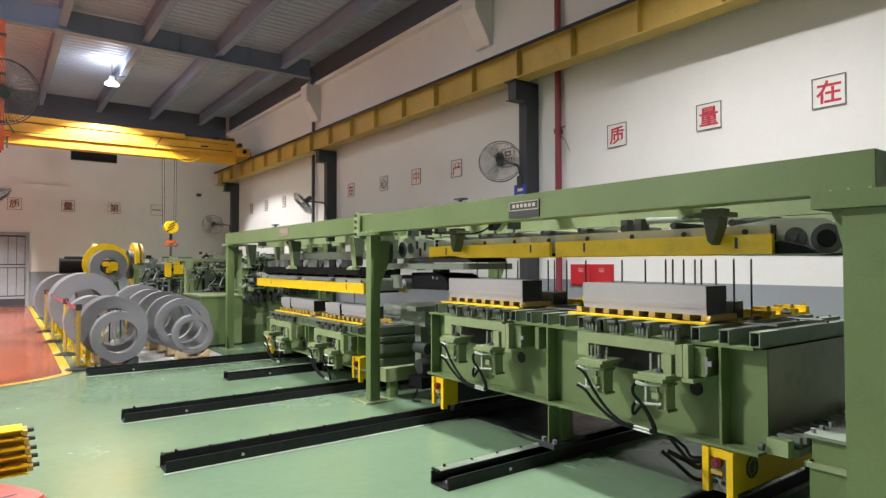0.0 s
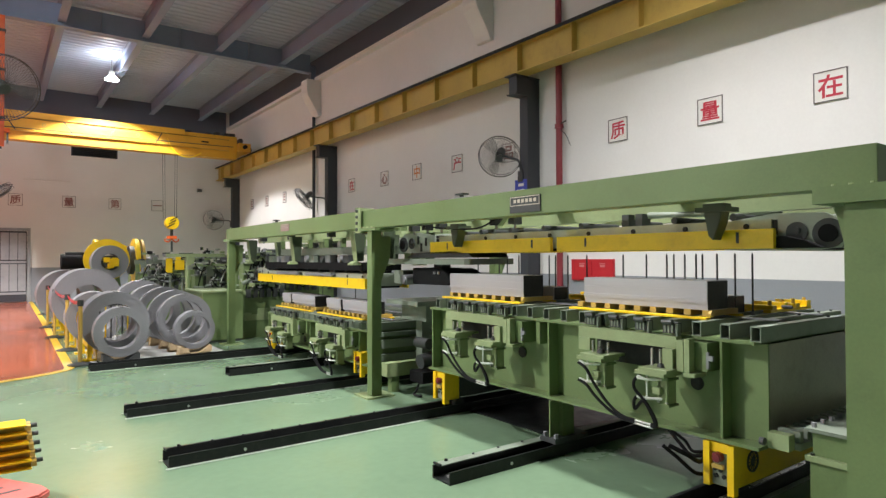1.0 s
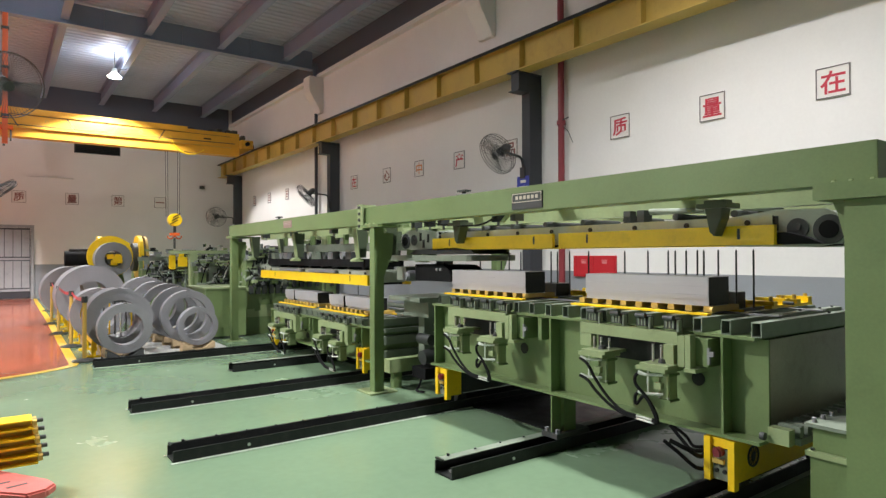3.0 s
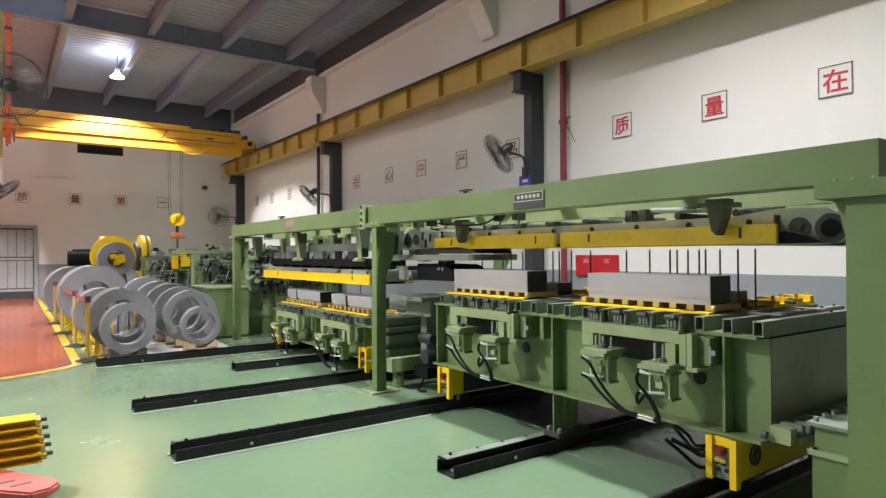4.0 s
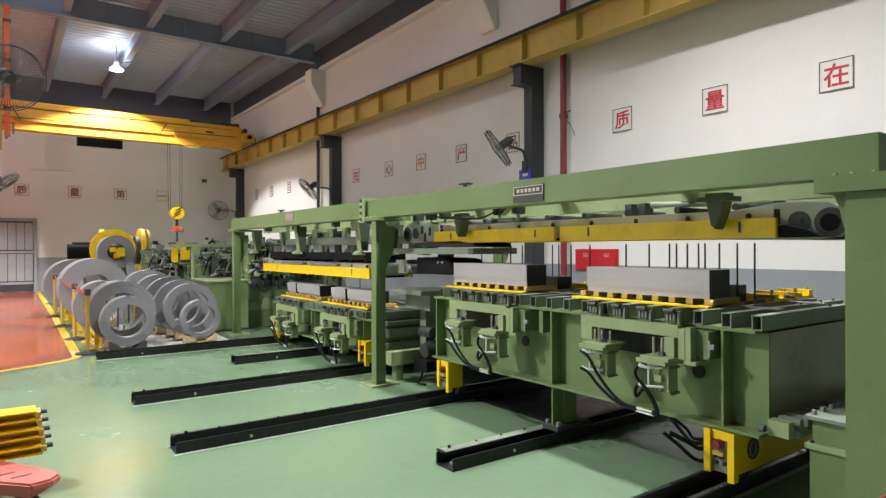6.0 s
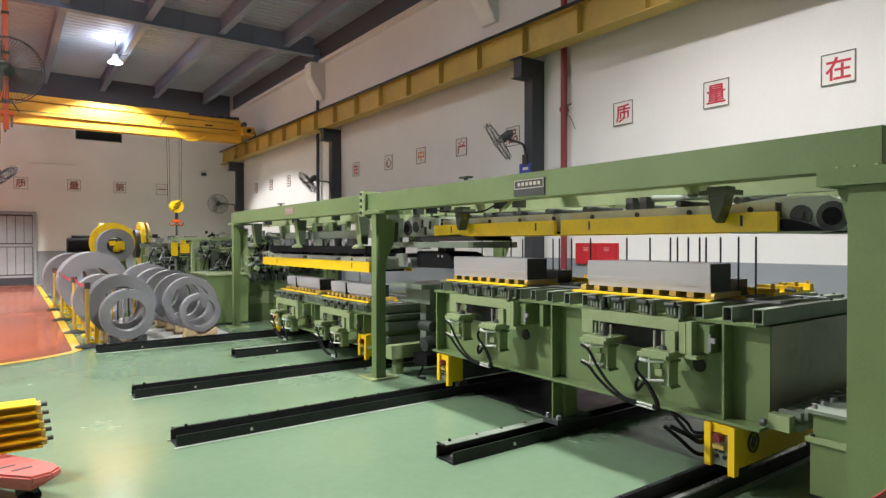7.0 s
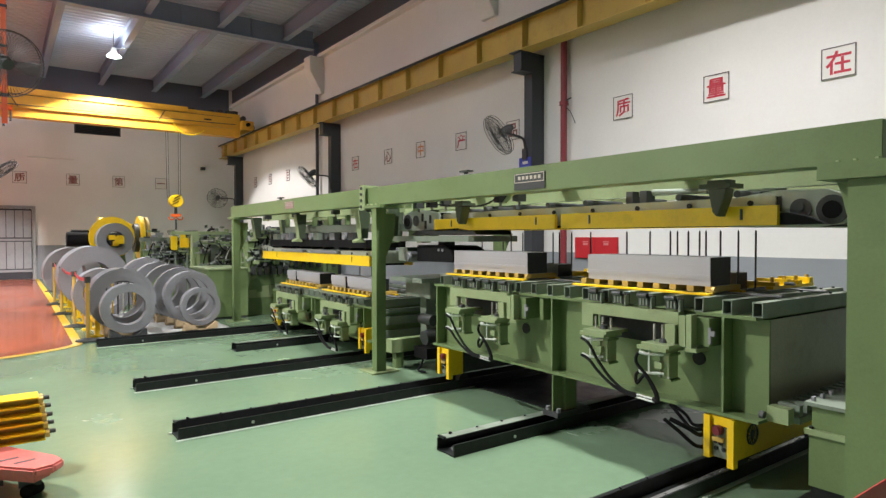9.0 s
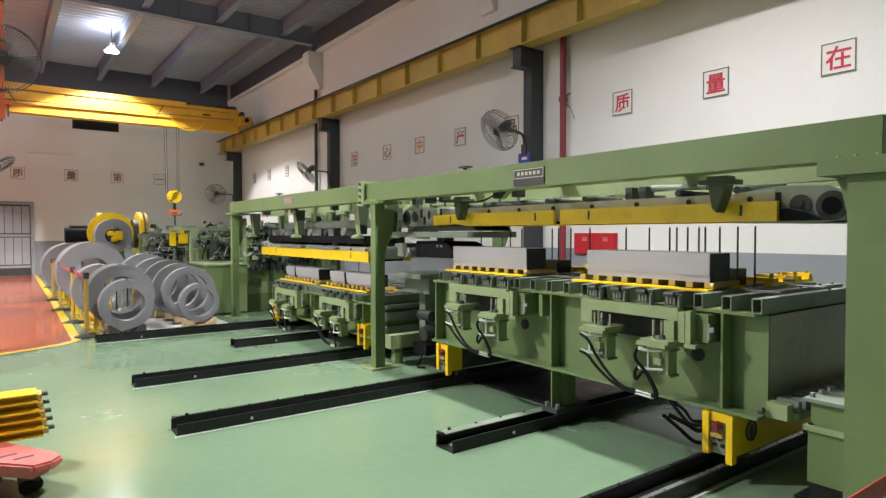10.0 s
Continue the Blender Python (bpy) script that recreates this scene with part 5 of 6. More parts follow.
def machine_block(name, label, x, y, w, d, h, rows):
    """A shearing machine: bed, columns, heads, motors and pipes in parts."""
    r = random.Random(int(x * 100 + y * 10))
    t = thing(name, x + w / 2, y, 0, label, "machine", "cutting line machines")
    part("bed", box(B(), x, x + w, y, y + d, 0, h * 0.5), GREEN, t, bevel=0.01)
    part("bed_top", box(B(), x - 0.03, x + w + 0.03, y - 0.03, y + d + 0.03, h * 0.5 + 0.001, h * 0.5 + 0.05), GREEN_LIGHT, t, bevel=0.006)
    for k in range(rows):
        a = x + 0.05 + (w - 0.25) * k / max(rows - 1, 1)
        hh = h * r.uniform(0.72, 0.98)
        part("head", box(B(), a, a + 0.16, y + 0.05, y + 0.32, h * 0.5 + 0.051, hh), [GREEN, GREEN_GREY, DARK, GREEN_LIGHT][k % 4], t, bevel=0.008)
        part("head_cap", box(B(), a - 0.02, a + 0.18, y + 0.02, y + 0.35, hh + 0.0005, hh + 0.03), GREEN_GREY, t, bevel=0.004)
        part("air_cylinder", cyl(B(), (a + 0.08, y + 0.18, hh + 0.03), (a + 0.08, y + 0.18, hh + r.uniform(0.08, 0.2)), 0.035, n=14), [STEEL, DARK, GREEN_GREY][k % 3], t, smooth=True)
        part("roller", cyl(B(), (a - 0.05, y - 0.06, h * 0.62), (a + 0.12, y - 0.06, h * r.uniform(0.55, 0.72)), r.uniform(0.02, 0.045), n=14), r.choice([DARK, STEEL, GREEN_GREY]), t, smooth=True)
        part("pipe", tube(B(), [(a + 0.02, y - 0.04, h * 0.55), (a + 0.05, y - 0.08, h * 0.7), (a + 0.15, y - 0.06, h * r.uniform(0.75, 0.9)), (a + 0.2, y + 0.05, h * 0.8)], 0.012, 6, 4), [RUBBER, SILVER, WHITE_PLASTIC][k % 3], t)
        part("panel", box(B(), a, a + 0.14, y - 0.012, y - 0.001, h * 0.2, h * 0.2 + r.uniform(0.1, 0.25)), GREEN_LIGHT, t, bevel=0.003)
        part("bracket", box(B(), a + 0.02, a + 0.1, y - 0.09, y - 0.031, h * 0.5 - 0.06, h * 0.56), DARK, t, bevel=0.004)
    for k in range(rows):
        a = x + w * r.uniform(0, 0.75)
        z = h * r.uniform(0.6, 0.98)
        part("guide_rod", cyl(B(), (a, y - 0.08, z), (a + w * r.uniform(0.15, 0.4), y - 0.08, z), r.uniform(0.01, 0.025), n=10), r.choice([SILVER, DARK, GREEN_LIGHT]), t, smooth=True)
        part("bridge_plate", box(B(), a, a + w * r.uniform(0.12, 0.3), y - 0.12, y + 0.1, z - 0.07, z - 0.045), r.choice([GREEN_LIGHT, GREEN, GREEN_GREY]), t, bevel=0.004)
        part("hose", tube(B(), [(a, y - 0.1, z), (a + 0.06, y - 0.15, z - 0.12), (a + 0.16, y - 0.14, z - 0.16), (a + 0.24, y - 0.06, z - 0.05)], 0.01, 6, 4), RUBBER, t)
    for k in range(rows * 13):
        bx, by, bz = x + r.uniform(0, w - 0.1), y + r.uniform(-0.16, 0.3), h * r.uniform(0.5, 1.0)
        sx, sy, sz = r.uniform(0.02, 0.12), r.uniform(0.03, 0.1), r.uniform(0.02, 0.09)
        part("fitting", box(B(), bx, bx + sx, by, by + sy, bz, bz + sz), r.choice([DARK, DARK, BLACK, GREEN_GREY, GREEN, GREEN, STEEL, BLACK, GREEN_LIGHT, CONVEYOR]), t, bevel=0.006)
    part("tie_beam", box(B(), x, x + w, y + 0.36, y + 0.46, h * 0.86, h * 0.92), GREEN_GREY, t, bevel=0.006)
    part("tie_post", box(B(), x + 0.02, x + 0.1, y + 0.36, y + 0.46, h * 0.5 + 0.051, h * 0.859), GREEN, t)
    part("tie_post", box(B(), x + w - 0.1, x + w - 0.02, y + 0.36, y + 0.46, h * 0.5 + 0.051, h * 0.859), GREEN, t)
    part("motor", cyl(B(), (x + w * 0.6, y + 0.4, h * 0.98), (x + w * 0.6 + 0.3, y + 0.4, h * 0.98), 0.07, n=18), DARK, t, smooth=True)
    return t


machine_block("shear_machine", "green shearing machine with heads, cylinders and pipes", 2.55, 15.0, 1.6, 0.9, 1.62, 7)
machine_block("feed_machine", "green strip feeding machine with rollers", 3.2, 12.9, 1.1, 0.8, 1.5, 5)
machine_block("notching_machine", "green notching machine beside the gantry", 3.75, 11.6, 0.9, 0.8, 1.66, 6)
machine_block("rear_machine", "dark green machine with heads and hoses behind the far gantry", 4.8, 12.5, 1.3, 0.8, 1.78, 7)
machine_block("punch_machine", "green punching machine behind the conveyor", 4.3, 16.6, 1.4, 0.9, 1.75, 6)


def cutting_cabinet():
    t = thing("machine_cabinet", 3.3, 11.6, 0, "plain green sheet metal machine cabinet", "cabinet")
    part("body", box(B(), 2.98, 3.7, 11.35, 12.6, 0.04, 0.9), GREEN, t, bevel=0.01)
    part("plinth", box(B(), 3.0, 3.68, 11.37, 12.58, 0, 0.039), DARK, t)
    part("top", box(B(), 2.96, 3.72, 11.33, 12.62, 0.901, 0.93), GREEN_LIGHT, t, bevel=0.004)
    part("side_door", box(B(), 2.968, 2.979, 11.45, 11.95, 0.12, 0.82), GREEN_LIGHT, t, bevel=0.003)
    part("side_door", box(B(), 2.968, 2.979, 12.0, 12.5, 0.12, 0.82), GREEN_LIGHT, t, bevel=0.003)
    p = thing("machine_column", 3.4, 14.0, 0, "pale green machine column", "column")
    part("shaft", box(B(), 3.3, 3.45, 13.8, 13.95, 0.02, 1.55), GREEN_LIGHT, p, bevel=0.006)
    part("foot", box(B(), 3.22, 3.53, 13.72, 14.03, 0, 0.02), GREEN_LIGHT, p)
    part("arm", box(B(), 2.9, 4.1, 13.82, 13.93, 1.551, 1.62), GREEN_LIGHT, p, bevel=0.004)
    y = thing("yellow_guard", 3.5, 15.6, 0, "yellow guard frame on the shearing line", "guard")
    part("panel", box(B(), 3.1, 3.24, 14.86, 14.89, 1.2, 1.52), YELLOW, y, bevel=0.004)
    part("panel", box(B(), 3.29, 3.49, 14.84, 14.89, 1.26, 1.48), YELLOW, y, bevel=0.004)
    part("panel", box(B(), 3.31, 3.42, 14.86, 14.89, 1.485, 1.6), YELLOW, y, bevel=0.004)
    part("leg", box(B(), 3.18, 3.22, 14.8905, 14.93, 0.0, 1.5), GREEN_GREY, y)
    part("leg", box(B(), 3.44, 3.48, 14.8905, 14.93, 0.0, 1.5), GREEN_GREY, y)


cutting_cabinet()


# ---- on the walls ----
def glyph(char, size, m, material, parent):
    """A character of the built-in font as thin relief, centred at m."""
    data = bpy.data.curves.new("writing", "FONT")
    data.body, data.size, data.extrude, data.offset, data.align_x, data.align_y = char, size, 0.001, size * 0.018, "CENTER", "CENTER"
    tmp = new("writing", data)
    bpy.context.view_layer.update()
    mesh = bpy.data.meshes.new_from_object(tmp.evaluated_get(bpy.context.evaluated_depsgraph_get()))
    bpy.data.objects.remove(tmp)
    bm = B()
    bm.from_mesh(mesh)
    xs = [v.co.x for v in bm.verts]
    ys = [v.co.y for v in bm.verts]
    mid = Vector(((min(xs) + max(xs)) / 2, (min(ys) + max(ys)) / 2, 0))
    bm.transform(m @ Matrix.Translation(-mid))
    part("writing", bm, material, parent)


def wall_sign(char, y, z, ink, size=0.37, north=None):
    """White board with a thin dark frame and one red character."""
    turn = Matrix(((0, 0, -1, 0), (-1, 0, 0, 0), (0, 1, 0, 0), (0, 0, 0, 1))) if north is None else Matrix(((1, 0, 0, 0), (0, 0, -1, 0), (0, 1, 0, 0), (0, 0, 0, 1)))
    c = Vector((WX, y, z)) if north is None else Vector((north, FY, z))
    out = Vector((-1, 0, 0)) if north is None else Vector((0, -1, 0))
    t = thing("wall_sign", *c, "square white wall sign with a red Chinese character", "sign", "wall signs")
    h = size / 2
    def slab(u0, u1, v0, v1, d0, d1):
        bm = box(B(), u0, u1, v0, v1, d0, d1)
        bm.transform(Matrix.Translation(c) @ turn)
        return bm
    part("board", slab(-h, h, -h, h, 0.0, 0.012), CARD, t)
    for a, b, d, e in ((-h, h, h - 0.012, h), (-h, h, -h, -h + 0.012), (-h, -h + 0.012, -h + 0.012, h - 0.012), (h - 0.012, h, -h + 0.012, h - 0.012)):
        part("sign_frame", slab(a, b, d, e, 0.0122, 0.018), FRAME, t)
    glyph(char, size * 0.78, Matrix.Translation(c + out * 0.0135) @ turn, ink, t)


FRAME = paint("dark sign frame", (0.12, 0.1, 0.1), 0.5, vary=0.05)
INK = paint("red sign ink", (0.48, 0.025, 0.05), 0.5, vary=0.06)
INK_OLD = paint("faded orange sign ink", (0.6, 0.2, 0.05), 0.5, vary=0.06)
INK_DARK = paint("dull brown-red sign ink", (0.22, 0.07, 0.06), 0.5, vary=0.06)
for char, y, ink in (("在", 3.13, INK), ("量", 4.64, INK), ("质", 6.19, INK), ("品", 8.75, INK_DARK), ("产", 10.38, INK), ("中", 11.93, INK_OLD), ("心", 13.41, INK_DARK), ("在", 15.18, INK)):
    wall_sign(char, y, 3.53, ink)
for char, x in (("质", 0.53), ("量", 2.14), ("第", 3.64), ("一", 5.13)):
    wall_sign(char, 0, 3.62, INK_DARK, 0.42, x)
for y in (20.1, 21.8, 23.4):
    t = thing("wall_notice", WX, y, 3.6, "narrow white notice with dull bars", "sign", "wall notices")
    part("board", box(B(), WX - 0.012, WX, y - 0.15, y + 0.15, 3.42, 3.8), FRAME, t)
    part("paper", box(B(), WX - 0.0145, WX - 0.0122, y - 0.12, y + 0.12, 3.45, 3.77), CARD, t)
    for k in range(3):
        part("bar", box(B(), WX - 0.017, WX - 0.0147, y - 0.08, y + 0.08, 3.5 + k * 0.09, 3.55 + k * 0.09), INK_DARK, t)


def red_pipe(y):
    t = thing("fire_pipe", WX - 0.1, y, 0, "red fire water pipe with clamps on the wall", "pipe", "wall pipes")
    part("pipe", cyl(B(), (WX - 0.1, y, 0.0), (WX - 0.1, y, 6.9), 0.055, n=16), RED_PIPE, t, smooth=True)
    for z in (0.9, 2.2, 3.75, 5.2):
        part("pipe_clamp", cyl(B(), (WX - 0.1, y, z), (WX - 0.1, y, z + 0.07), 0.075, n=16), RED_PIPE, t, smooth=True)
        part("clamp_arm", box(B(), WX - 0.046, WX, y - 0.02, y + 0.02, z + 0.01, z + 0.05), DARK, t)
    part("valve_arm", tube(B(), [(WX - 0.12, y - 0.06, 3.82), (WX - 0.2, y - 0.25, 3.82)], 0.012), DARK, t)
    part("loose_wire", tube(B(), [(WX - 0.15, y - 0.08, 3.7), (WX - 0.15, y - 0.2, 3.6), (WX - 0.12, y - 0.28, 3.4)], 0.006, 6, 4), DARK, t)


RED_PIPE = paint("old red pipe paint", (0.24, 0.035, 0.045), 0.5, vary=0.2, scale=4)
red_pipe(7.36)
t = thing("downpipe", WX - 0.1, 17.5, 0, "dark downpipe on the wall", "pipe", "wall pipes")
part("pipe", cyl(B(), (WX - 0.1, 17.5, 0), (WX - 0.1, 17.5, 5.86), 0.05, n=14), COLUMN, t, smooth=True)


def hydrant_cabinet():
    t = thing("hydrant_cabinet", WX - 0.1, 6.6, 1.22, "red two-door fire hydrant cabinet on the wall", "cabinet")
    part("body", box(B(), WX - 0.04, WX - 0.0065, 6.27, 7.15, 1.13, 1.48), RED, t, bevel=0.005)
    for a in (6.285, 6.715):
        part("cabinet_door", box(B(), WX - 0.048, WX - 0.0405, a, a + 0.42, 1.145, 1.465), RED, t, bevel=0.003)
        part("label_bar", box(B(), WX - 0.051, WX - 0.0485, a + 0.14, a + 0.26, 1.4, 1.415), PINK, t)
        part("label_bar", box(B(), WX - 0.051, WX - 0.0485, a + 0.15, a + 0.25, 1.35, 1.39), PINK, t)


PINK = paint("pale red label", (0.6, 0.2, 0.2), 0.5)
hydrant_cabinet()


def blue_notice():
    t = thing("blue_notice", 7.6, 8.0, 2.72, "small blue and white notice on the column", "sign")
    part("board", box(B(), 7.655, 7.669, 7.95, 8.25, 2.62, 2.92), BLUE, t)
    part("panel", box(B(), 7.651, 7.6545, 8.0, 8.2, 2.64, 2.74), CARD, t)
    part("bar", box(B(), 7.6535, 7.6545, 8.02, 8.16, 2.8, 2.85), CARD, t)


blue_notice()


def far_wall_things():
    d = thing("door_1", 0.0, FY, 0, "tall grey steel double door, closed", "door", kind="structure")
    part("door_frame", box(box(box(B(), 0.88, 0.98, FY - 0.06, FY, 0, 2.62), -1.75, -1.65, FY - 0.06, FY, 0, 2.62), -1.65, 0.88, FY - 0.06, FY, 2.52, 2.62), DOOR, d)
    for a in (-1.64, -0.38):
        lf = part("door_leaf", box(B(), a, a + 1.25, FY - 0.045, FY, 0.03, 2.51), COLUMN, d)
        for k in range(5):
            part("panel", box(B(), a + 0.012 + k * 0.247, a + 0.24 + k * 0.247, FY - 0.062, FY - 0.0455, 0.4, 1.35), DOOR, lf, bevel=0.004)
            part("panel", box(B(), a + 0.012 + k * 0.247, a + 0.24 + k * 0.247, FY - 0.062, FY - 0.0455, 1.5, 2.45), DOOR, lf, bevel=0.004)
        part("cross_bar", box(B(), a, a + 1.25, FY - 0.07, FY - 0.0455, 1.38, 1.46), DOOR, lf)
        part("cross_bar", box(B(), a, a + 1.25, FY - 0.07, FY - 0.0455, 0.28, 0.36), DOOR, lf)
    v = thing("wall_vent", 2.97, FY, 5.38, "dark louvred vent high on the end wall", "vent")
    part("vent_frame", box(B(), 2.2, 3.72, FY - 0.03, FY, 5.33, 5.72), COLUMN, v)
    for k in range(6):
        part("slat", prism(B(), [(FY - 0.06, 5.36 + k * 0.058), (FY - 0.031, 5.4 + k * 0.058), (FY - 0.031, 5.41 + k * 0.058), (FY - 0.06, 5.37 + k * 0.058)], "x", 2.24, 3.68), BLACK, v)
    part("vent_sill", box(B(), 2.2, 3.72, FY - 0.05, FY, 5.3, 5.329), CARD, v)
    c = thing("wall_camera", 6.7, FY, 4.3, "small dark camera on the end wall", "camera")
    part("body", box(B(), 6.62, 6.78, FY - 0.22, FY - 0.06, 4.25, 4.36), DARK, c, bevel=0.01)
    part("arm", box(B(), 6.68, 6.72, FY - 0.06, FY, 4.28, 4.33), DARK, c)
    k = thing("wall_conduit", 1.2, FY, 4.4, "thin white conduit on the end wall", "conduit")
    part("conduit", cyl(B(), (0.75, FY - 0.02, 4.35), (2.2, FY - 0.02, 4.35), 0.02, n=8), CARD, k)


far_wall_things()

# ---- fans ----
FAN_WIRE = paint("dark fan guard wire", (0.06, 0.06, 0.062), 0.45, 0.4, vary=0.1)
BLADE = blurred("grey fan blade", (0.16, 0.16, 0.165), 0.3)


def fan(x, y, z, r, arm_from, label, turn, tilt):
    """A wall fan; its head can swing about its own place."""
    t = thing("wall_fan", x, y, z, label, "fan", "wall fans")
    ORI[t] = Vector((0, 0, 0))
    a = Vector(arm_from) - Vector((x, y, z))
    part("arm", tube(B(), [(0, 0, -0.02), (a.x * 0.45, a.y * 0.45, -0.03), (a.x * 0.85, a.y * 0.85, -0.05), (a.x * 0.97, a.y * 0.97, a.z * 0.5), tuple(a)], 0.022, 8, 5), FAN_WIRE, t, smooth=True)
    part("wall_plate", box(B(), a.x - 0.03, a.x + 0.05, a.y - 0.06, a.y + 0.06, a.z - 0.1, a.z + 0.1), FAN_WIRE, t)
    head = part("head", cyl(cyl(B(), (-0.1, 0, 0), (0.06, 0, 0), 0.075, n=20), (-0.16, 0, 0), (-0.1, 0, 0), 0.045, 0.07, n=20), FAN_WIRE, t, "dark fan motor head", smooth=True)
    c, wire = 0.14, 0.0032
    bm = B()
    for rr, dx in ((r, c - 0.0), (r * 0.97, c + 0.05), (r * 0.97, c - 0.05)):
        ring(bm, (dx, 0, 0), "x", rr, rr - 0.007, 0.007, 48)
    part("guard_rim", bm, FAN_WIRE, head)
    spokes = B()
    n = 64
    for i in range(n):
        q = 2 * math.pi * i / n
        for s in (1, -1):
            pts = []
            for k in range(5):
                f = 0.14 + 0.86 * k / 4
                w = q + s * 0.25 * f
                pts.append((c + s * (0.075 - 0.03 * f * f) if k < 4 else c + s * 0.0, f * r * math.cos(w), f * r * math.sin(w)))
            tube(spokes, pts, wire * 0.62, 3)
    part("guard_mesh", spokes, FAN_WIRE, head)
    part("badge", cyl(B(), (c + 0.075, 0, 0), (c + 0.085, 0, 0), r * 0.15, n=20), FAN_WIRE, head)
    part("hub", cyl(B(), (0.06, 0, 0), (c + 0.04, 0, 0), 0.05, n=18), BLADE, head)
    for k in range(3):
        bm = B()
        q0 = k * 2.094
        rows = []
        for i in range(5):
            f = 0.14 + 0.74 * i / 4
            half = 0.38 if i < 4 else 0.3
            rows.append([bm.verts.new((c + s * 0.028, f * r * math.cos(q0 + s * half), f * r * math.sin(q0 + s * half))) for s in (-1, -0.3, 0.4, 1)])
        for p, q in zip(rows, rows[1:]):
            for j in range(3):
                bm.faces.new((p[j], p[j + 1], q[j + 1], q[j]))
        bmesh.ops.solidify(bm, geom=bm.faces[:], thickness=0.003)
        part("blade", bm, BLADE, head)
    head.matrix_basis = pose(0, 0, 0, 0, tilt, turn)
    return head


swing_head = fan(7.0, 7.9, 3.3, 0.37, (7.67, 8.1, 2.98), "dark oscillating wall fan on the column", -132, 33)
fan(7.1, 16.2, 3.28, 0.37, (7.67, 16.16, 2.95), "dark wall fan on the column, turned away", -225, 38)
fan(7.1, 25.4, 3.1, 0.4, (7.67, 25.05, 2.9), "dark wall fan in the corner by the end wall", -115, 15)
fan(0.02, 8.3, 3.42, 0.36, (-0.7, 8.5, 3.2), "dark wall fan on the column between the bays", -75, 20)
fan(-0.1, 15.4, 2.95, 0.36, (-0.7, 15.6, 2.8), "pale dusty wall fan on the column between the bays", 20, 50)


def bay_column(y):
    x = -1.0
    t = thing("bay_column", x, y, 0, "charcoal steel column between the two bays", "column", "bay columns")
    part("shaft", box(box(box(B(), x, x + 0.016, y, y + 0.2, 0, 7.0), x + 0.284, x + 0.3, y, y + 0.2, 0, 7.0), x + 0.016, x + 0.284, y + 0.09, y + 0.11, 0, 7.0), COLUMN, t)
    part("cap", box(B(), x - 0.1, x + 0.4, y - 0.1, y + 0.3, 7.0, roof_z(y) - 0.001), COLUMN, t)


for y in (8.4, 15.5, 23.5):
    bay_column(y)


def bay_services():
    """Orange riser and yellow post between the bays, with a small white board."""
    t = thing("riser_pipe", 0.08, 17.13, 4.09, "orange-red riser pipe hanging from the roof girder", "pipe", "wall pipes")
    part("pipe", box(B(), 0.025, 0.135, 17.085, 17.185, 4.09, 7.079), ORANGE, t, bevel=0.02)
    for z in (4.7, 5.8, 6.7):
        part("pipe_clamp", box(B(), 0.005, 0.155, 17.065, 17.205, z, z + 0.06), DARK, t, bevel=0.004)
    p = thing("hanging_frame", -0.09, 17.13, 3.0, "yellow painted lattice frame hanging from the roof girder", "frame")
    part("chord", box(B(), -0.08, -0.02, 17.1, 17.16, 3.0, 7.079), YELLOW_DULL, p, bevel=0.004)
    part("chord", box(B(), -0.45, -0.39, 17.1, 17.16, 3.0, 7.079), YELLOW_DULL, p, bevel=0.004)
    for k in range(7):
        part("batten", box(B(), -0.389, -0.081, 17.11, 17.15, 3.1 + k * 0.58, 3.16 + k * 0.58), YELLOW_DULL, p)
    b = thing("safety_board", -0.2, 17.08, 3.08, "white safety board with a red stripe on the yellow frame", "sign")
    part("board", box(B(), -0.55, -0.02, 17.07, 17.0995, 3.08, 3.75), CARD, b, bevel=0.003)
    part("stripe", box(B(), -0.55, -0.02, 17.066, 17.0695, 3.08, 3.16), RED, b)


bay_services()


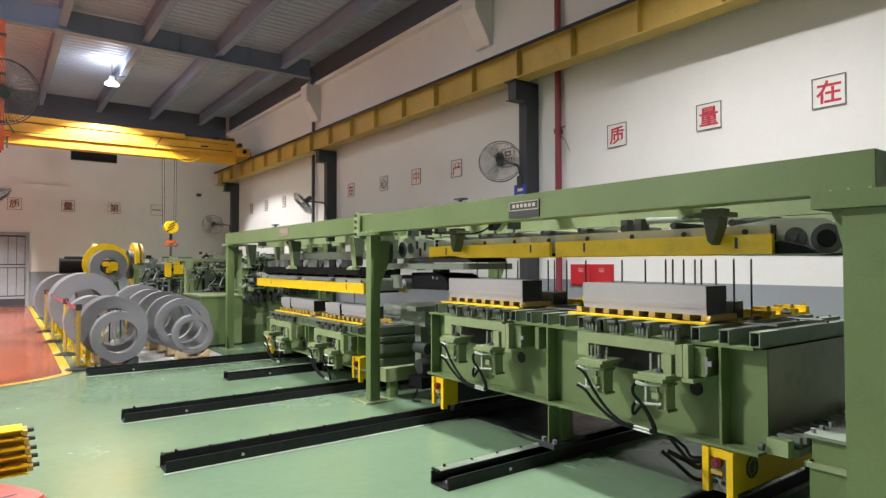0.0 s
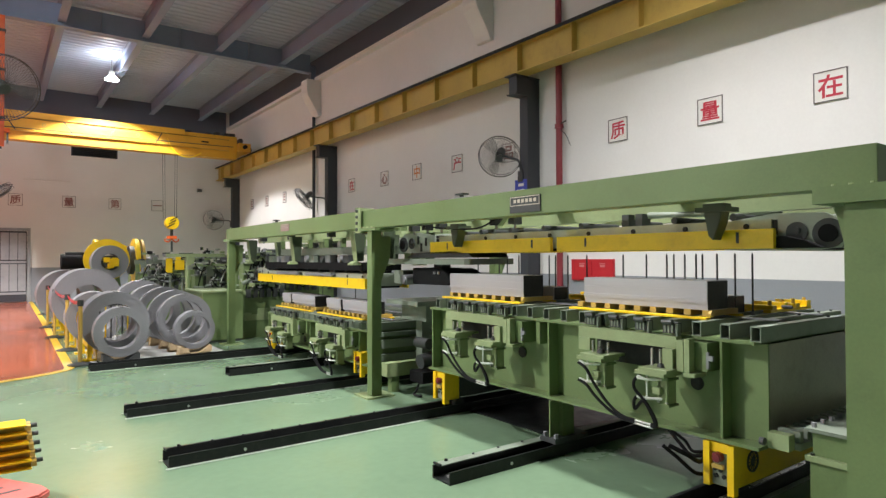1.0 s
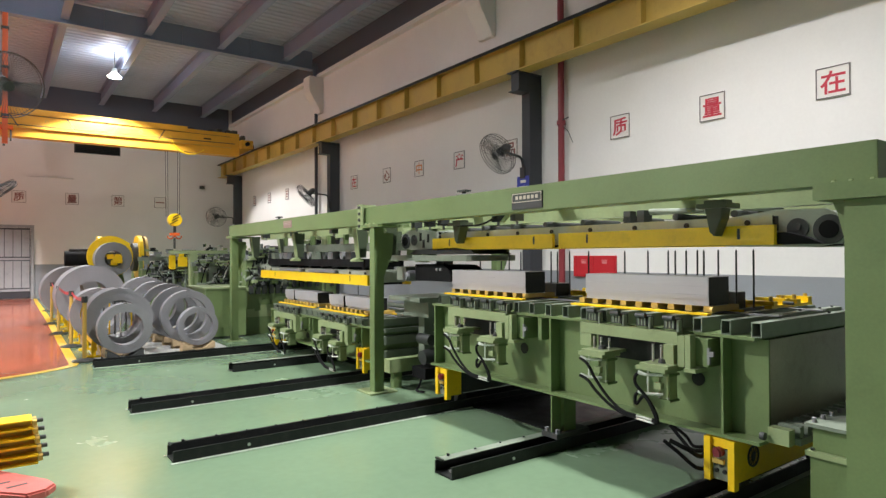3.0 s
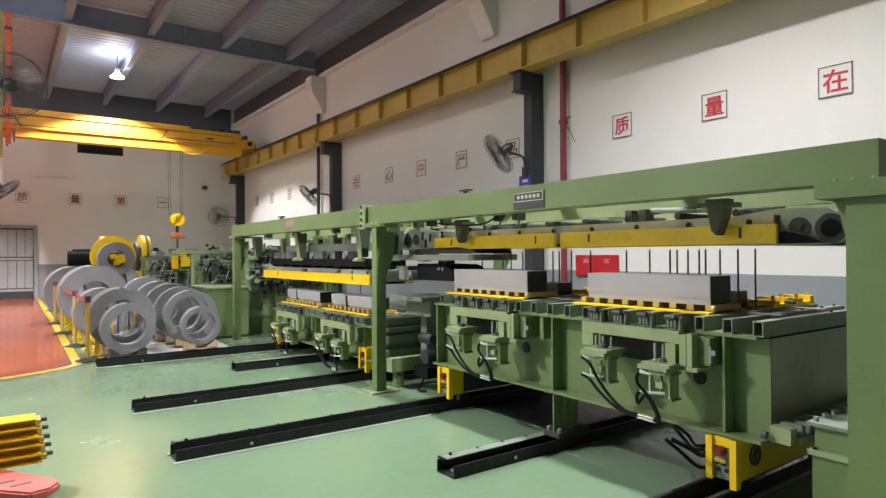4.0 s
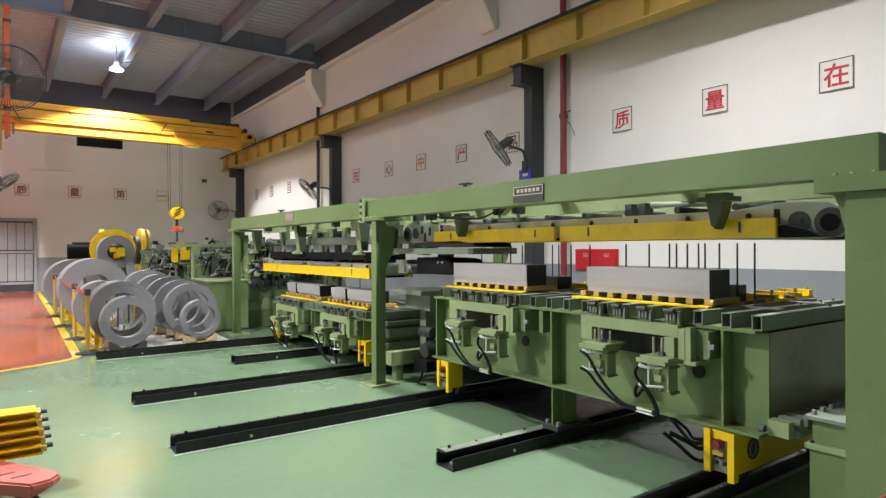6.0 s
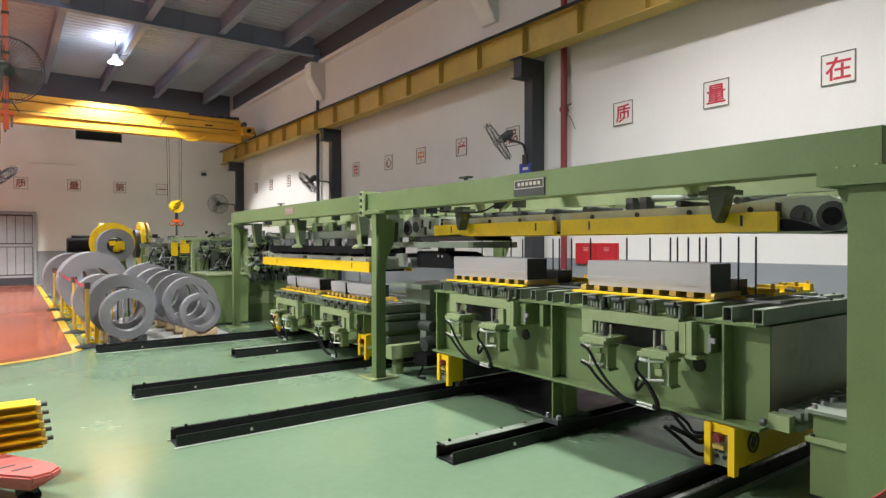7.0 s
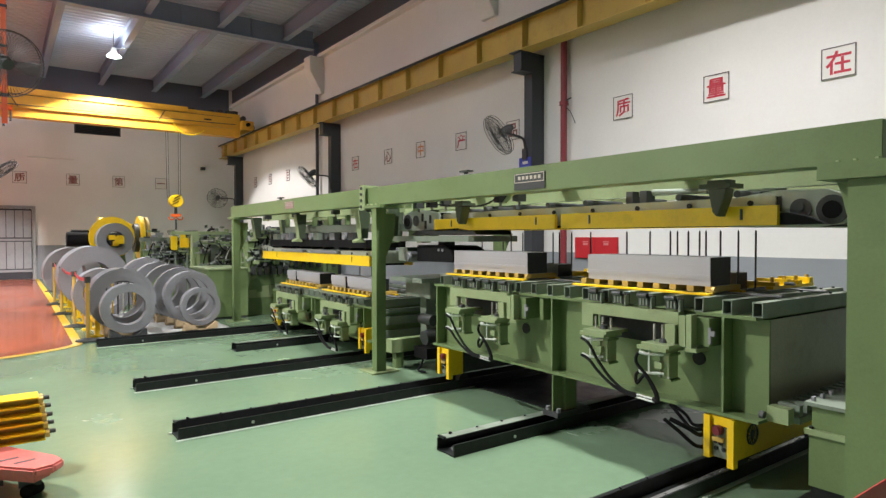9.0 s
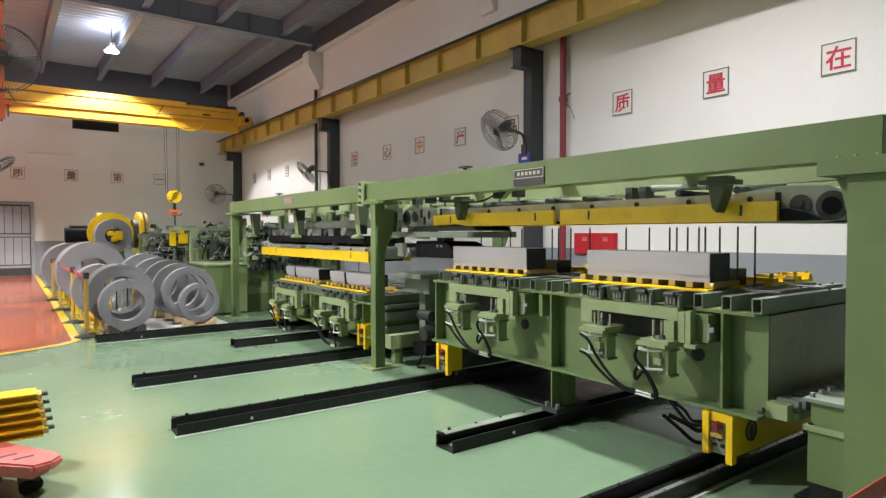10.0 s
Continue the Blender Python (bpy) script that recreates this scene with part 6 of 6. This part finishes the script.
# ---- on the floor nearby ----
def fork_stack():
    """Five yellow bars piled on a red pallet truck."""
    p = thing("pallet_truck", -0.1, 4.5, 0, "worn red pallet truck fork on dark wheels", "pallet truck")
    bm = prism(B(), [(-0.55, 4.95), (-0.15, 4.98), (0.02, 4.62), (0.24, 4.28), (0.27, 4.18), (0.22, 4.1), (0.12, 4.07), (-0.1, 4.3), (-0.6, 4.6)], "z", 0.15, 0.2)
    part("fork", bm, FORK_RED, p, "faded red steel fork", bevel=0.012)
    part("fork_skirt", prism(B(), [(-0.5, 4.9), (-0.16, 4.93), (0.2, 4.2), (0.12, 4.12), (-0.1, 4.35), (-0.55, 4.65)], "z", 0.11, 0.149), FORK_RED, p)
    for a, b in ((0.0, 4.36), (0.08, 4.27)):
        part("slot", prism(B(), [(a - 0.05, b - 0.012), (a + 0.05, b + 0.012), (a + 0.055, b - 0.012), (a - 0.045, b - 0.036)], "z", 0.2, 0.2015), DARK, p)
    part("wheel", cyl(B(), (0.08, 4.2, 0.036), (0.15, 4.27, 0.036), 0.036, n=20), RUBBER, p, smooth=True)
    part("wheel_fork", box(B(), 0.05, 0.16, 4.22, 4.33, 0.06, 0.109), DARK, p, bevel=0.006)
    part("wheel", cyl(B(), (-0.5, 4.6, 0.07), (-0.42, 4.7, 0.07), 0.07, n=20), RUBBER, p, smooth=True)
    part("linkage", box(B(), -0.1, -0.02, 4.35, 4.45, 0.05, 0.11), DARK, p)
    for k in range(5):
        z = 0.2015 + k * 0.056
        t = thing("steel_bar", -0.4, 4.75, z, "yellow painted channel bar stacked in a pile", "bar", "stacked yellow bars")
        dx = -0.008 * k
        y = 4.62 + 0.012 * (k % 2)
        part("lower_flange", box(B(), -1.5 + dx, 0.2 + dx, y, y + 0.18, z, z + 0.007), YELLOW, t, bevel=0.001)
        # web in duller yellow for the shadow between the flanges
        part("web", box(B(), -1.5 + dx, 0.195 + dx, y + 0.06, y + 0.12, z + 0.0075, z + 0.045), YELLOW_DULL, t)
        part("upper_flange", box(B(), -1.5 + dx, 0.2 + dx, y, y + 0.18, z + 0.0455, z + 0.0555), YELLOW, t, bevel=0.001)
        part("end_pin", cyl(B(), (0.2 + dx, y + 0.09, z + 0.03), (0.26 + dx, y + 0.09, z + 0.03), 0.014, n=10), DARK, t)
        part("end_lug", box(B(), 0.2005 + dx, 0.225 + dx, y + 0.02, y + 0.16, z + 0.012, z + 0.042), YELLOW_DULL, t, bevel=0.003)
        for j in range(4):
            part("lip", box(B(), -1.2 + j * 0.35 + dx, -1.08 + j * 0.35 + dx, y - 0.004, y - 0.0005, z + 0.046, z + 0.0555), DARK, t)


FORK_RED = paint("faded red paint", (0.55, 0.125, 0.105), 0.5, vary=0.18, scale=6, dirt=0.5, dirt_colour=(0.3, 0.2, 0.17))
fork_stack()


def near_barrier():
    """Red belt of a barrier close to the viewer."""
    t = thing("belt_barrier", 2.3, 0.3, 0, "red belt barrier beside the machine", "barrier", "barrier belts")
    for x, y in ((0.95, 0.67), (2.98, 0.67)):
        part("base", cyl(B(), (x, y, 0), (x, y, 0.03), 0.15, n=24), DARK, t)
        part("pole", cyl(B(), (x, y, 0.03), (x, y, 0.84), 0.03, n=16), YELLOW_DULL, t, smooth=True)
    part("belt", box(B(), 0.981, 2.949, 0.6685, 0.6715, 0.745, 0.8), RED, t, "red fabric belt")


near_barrier()


def beam_lamp():
    for y in (4.4, 8.95):
        t = thing("beam_sensor", GX + 0.06, y, 2.04, "small pale lamp unit on top of the gantry girder", "lamp", "girder lamps")
        part("base", box(B(), GX + 0.05, GX + 0.1, y - 0.08, y + 0.08, 2.0405, 2.055), STEEL, t)
        part("head", box(B(), GX + 0.04, GX + 0.11, y - 0.07, y + 0.05, 2.0755, 2.09), DARK, t, bevel=0.006)
        part("stalk", cyl(B(), (GX + 0.08, y, 2.055), (GX + 0.08, y, 2.076), 0.02, n=10), DARK, t)


beam_lamp()


def motions():
    # the fan swings away until 6.25 s and comes back
    turns = ((0, -4), (1, 9), (1.75, 21), (2.5, 39), (3.5, 62), (4.0, 75), (4.5, 86), (5.25, 94), (5.75, 96), (6.25, 97), (6.75, 96), (7.25, 94), (8.0, 86), (8.5, 78), (9.0, 70), (10.0, 47))
    walk(swing_head, [(t, pose(0, 0, 0, 0, 33, -132 - a)) for t, a in turns])


motions()
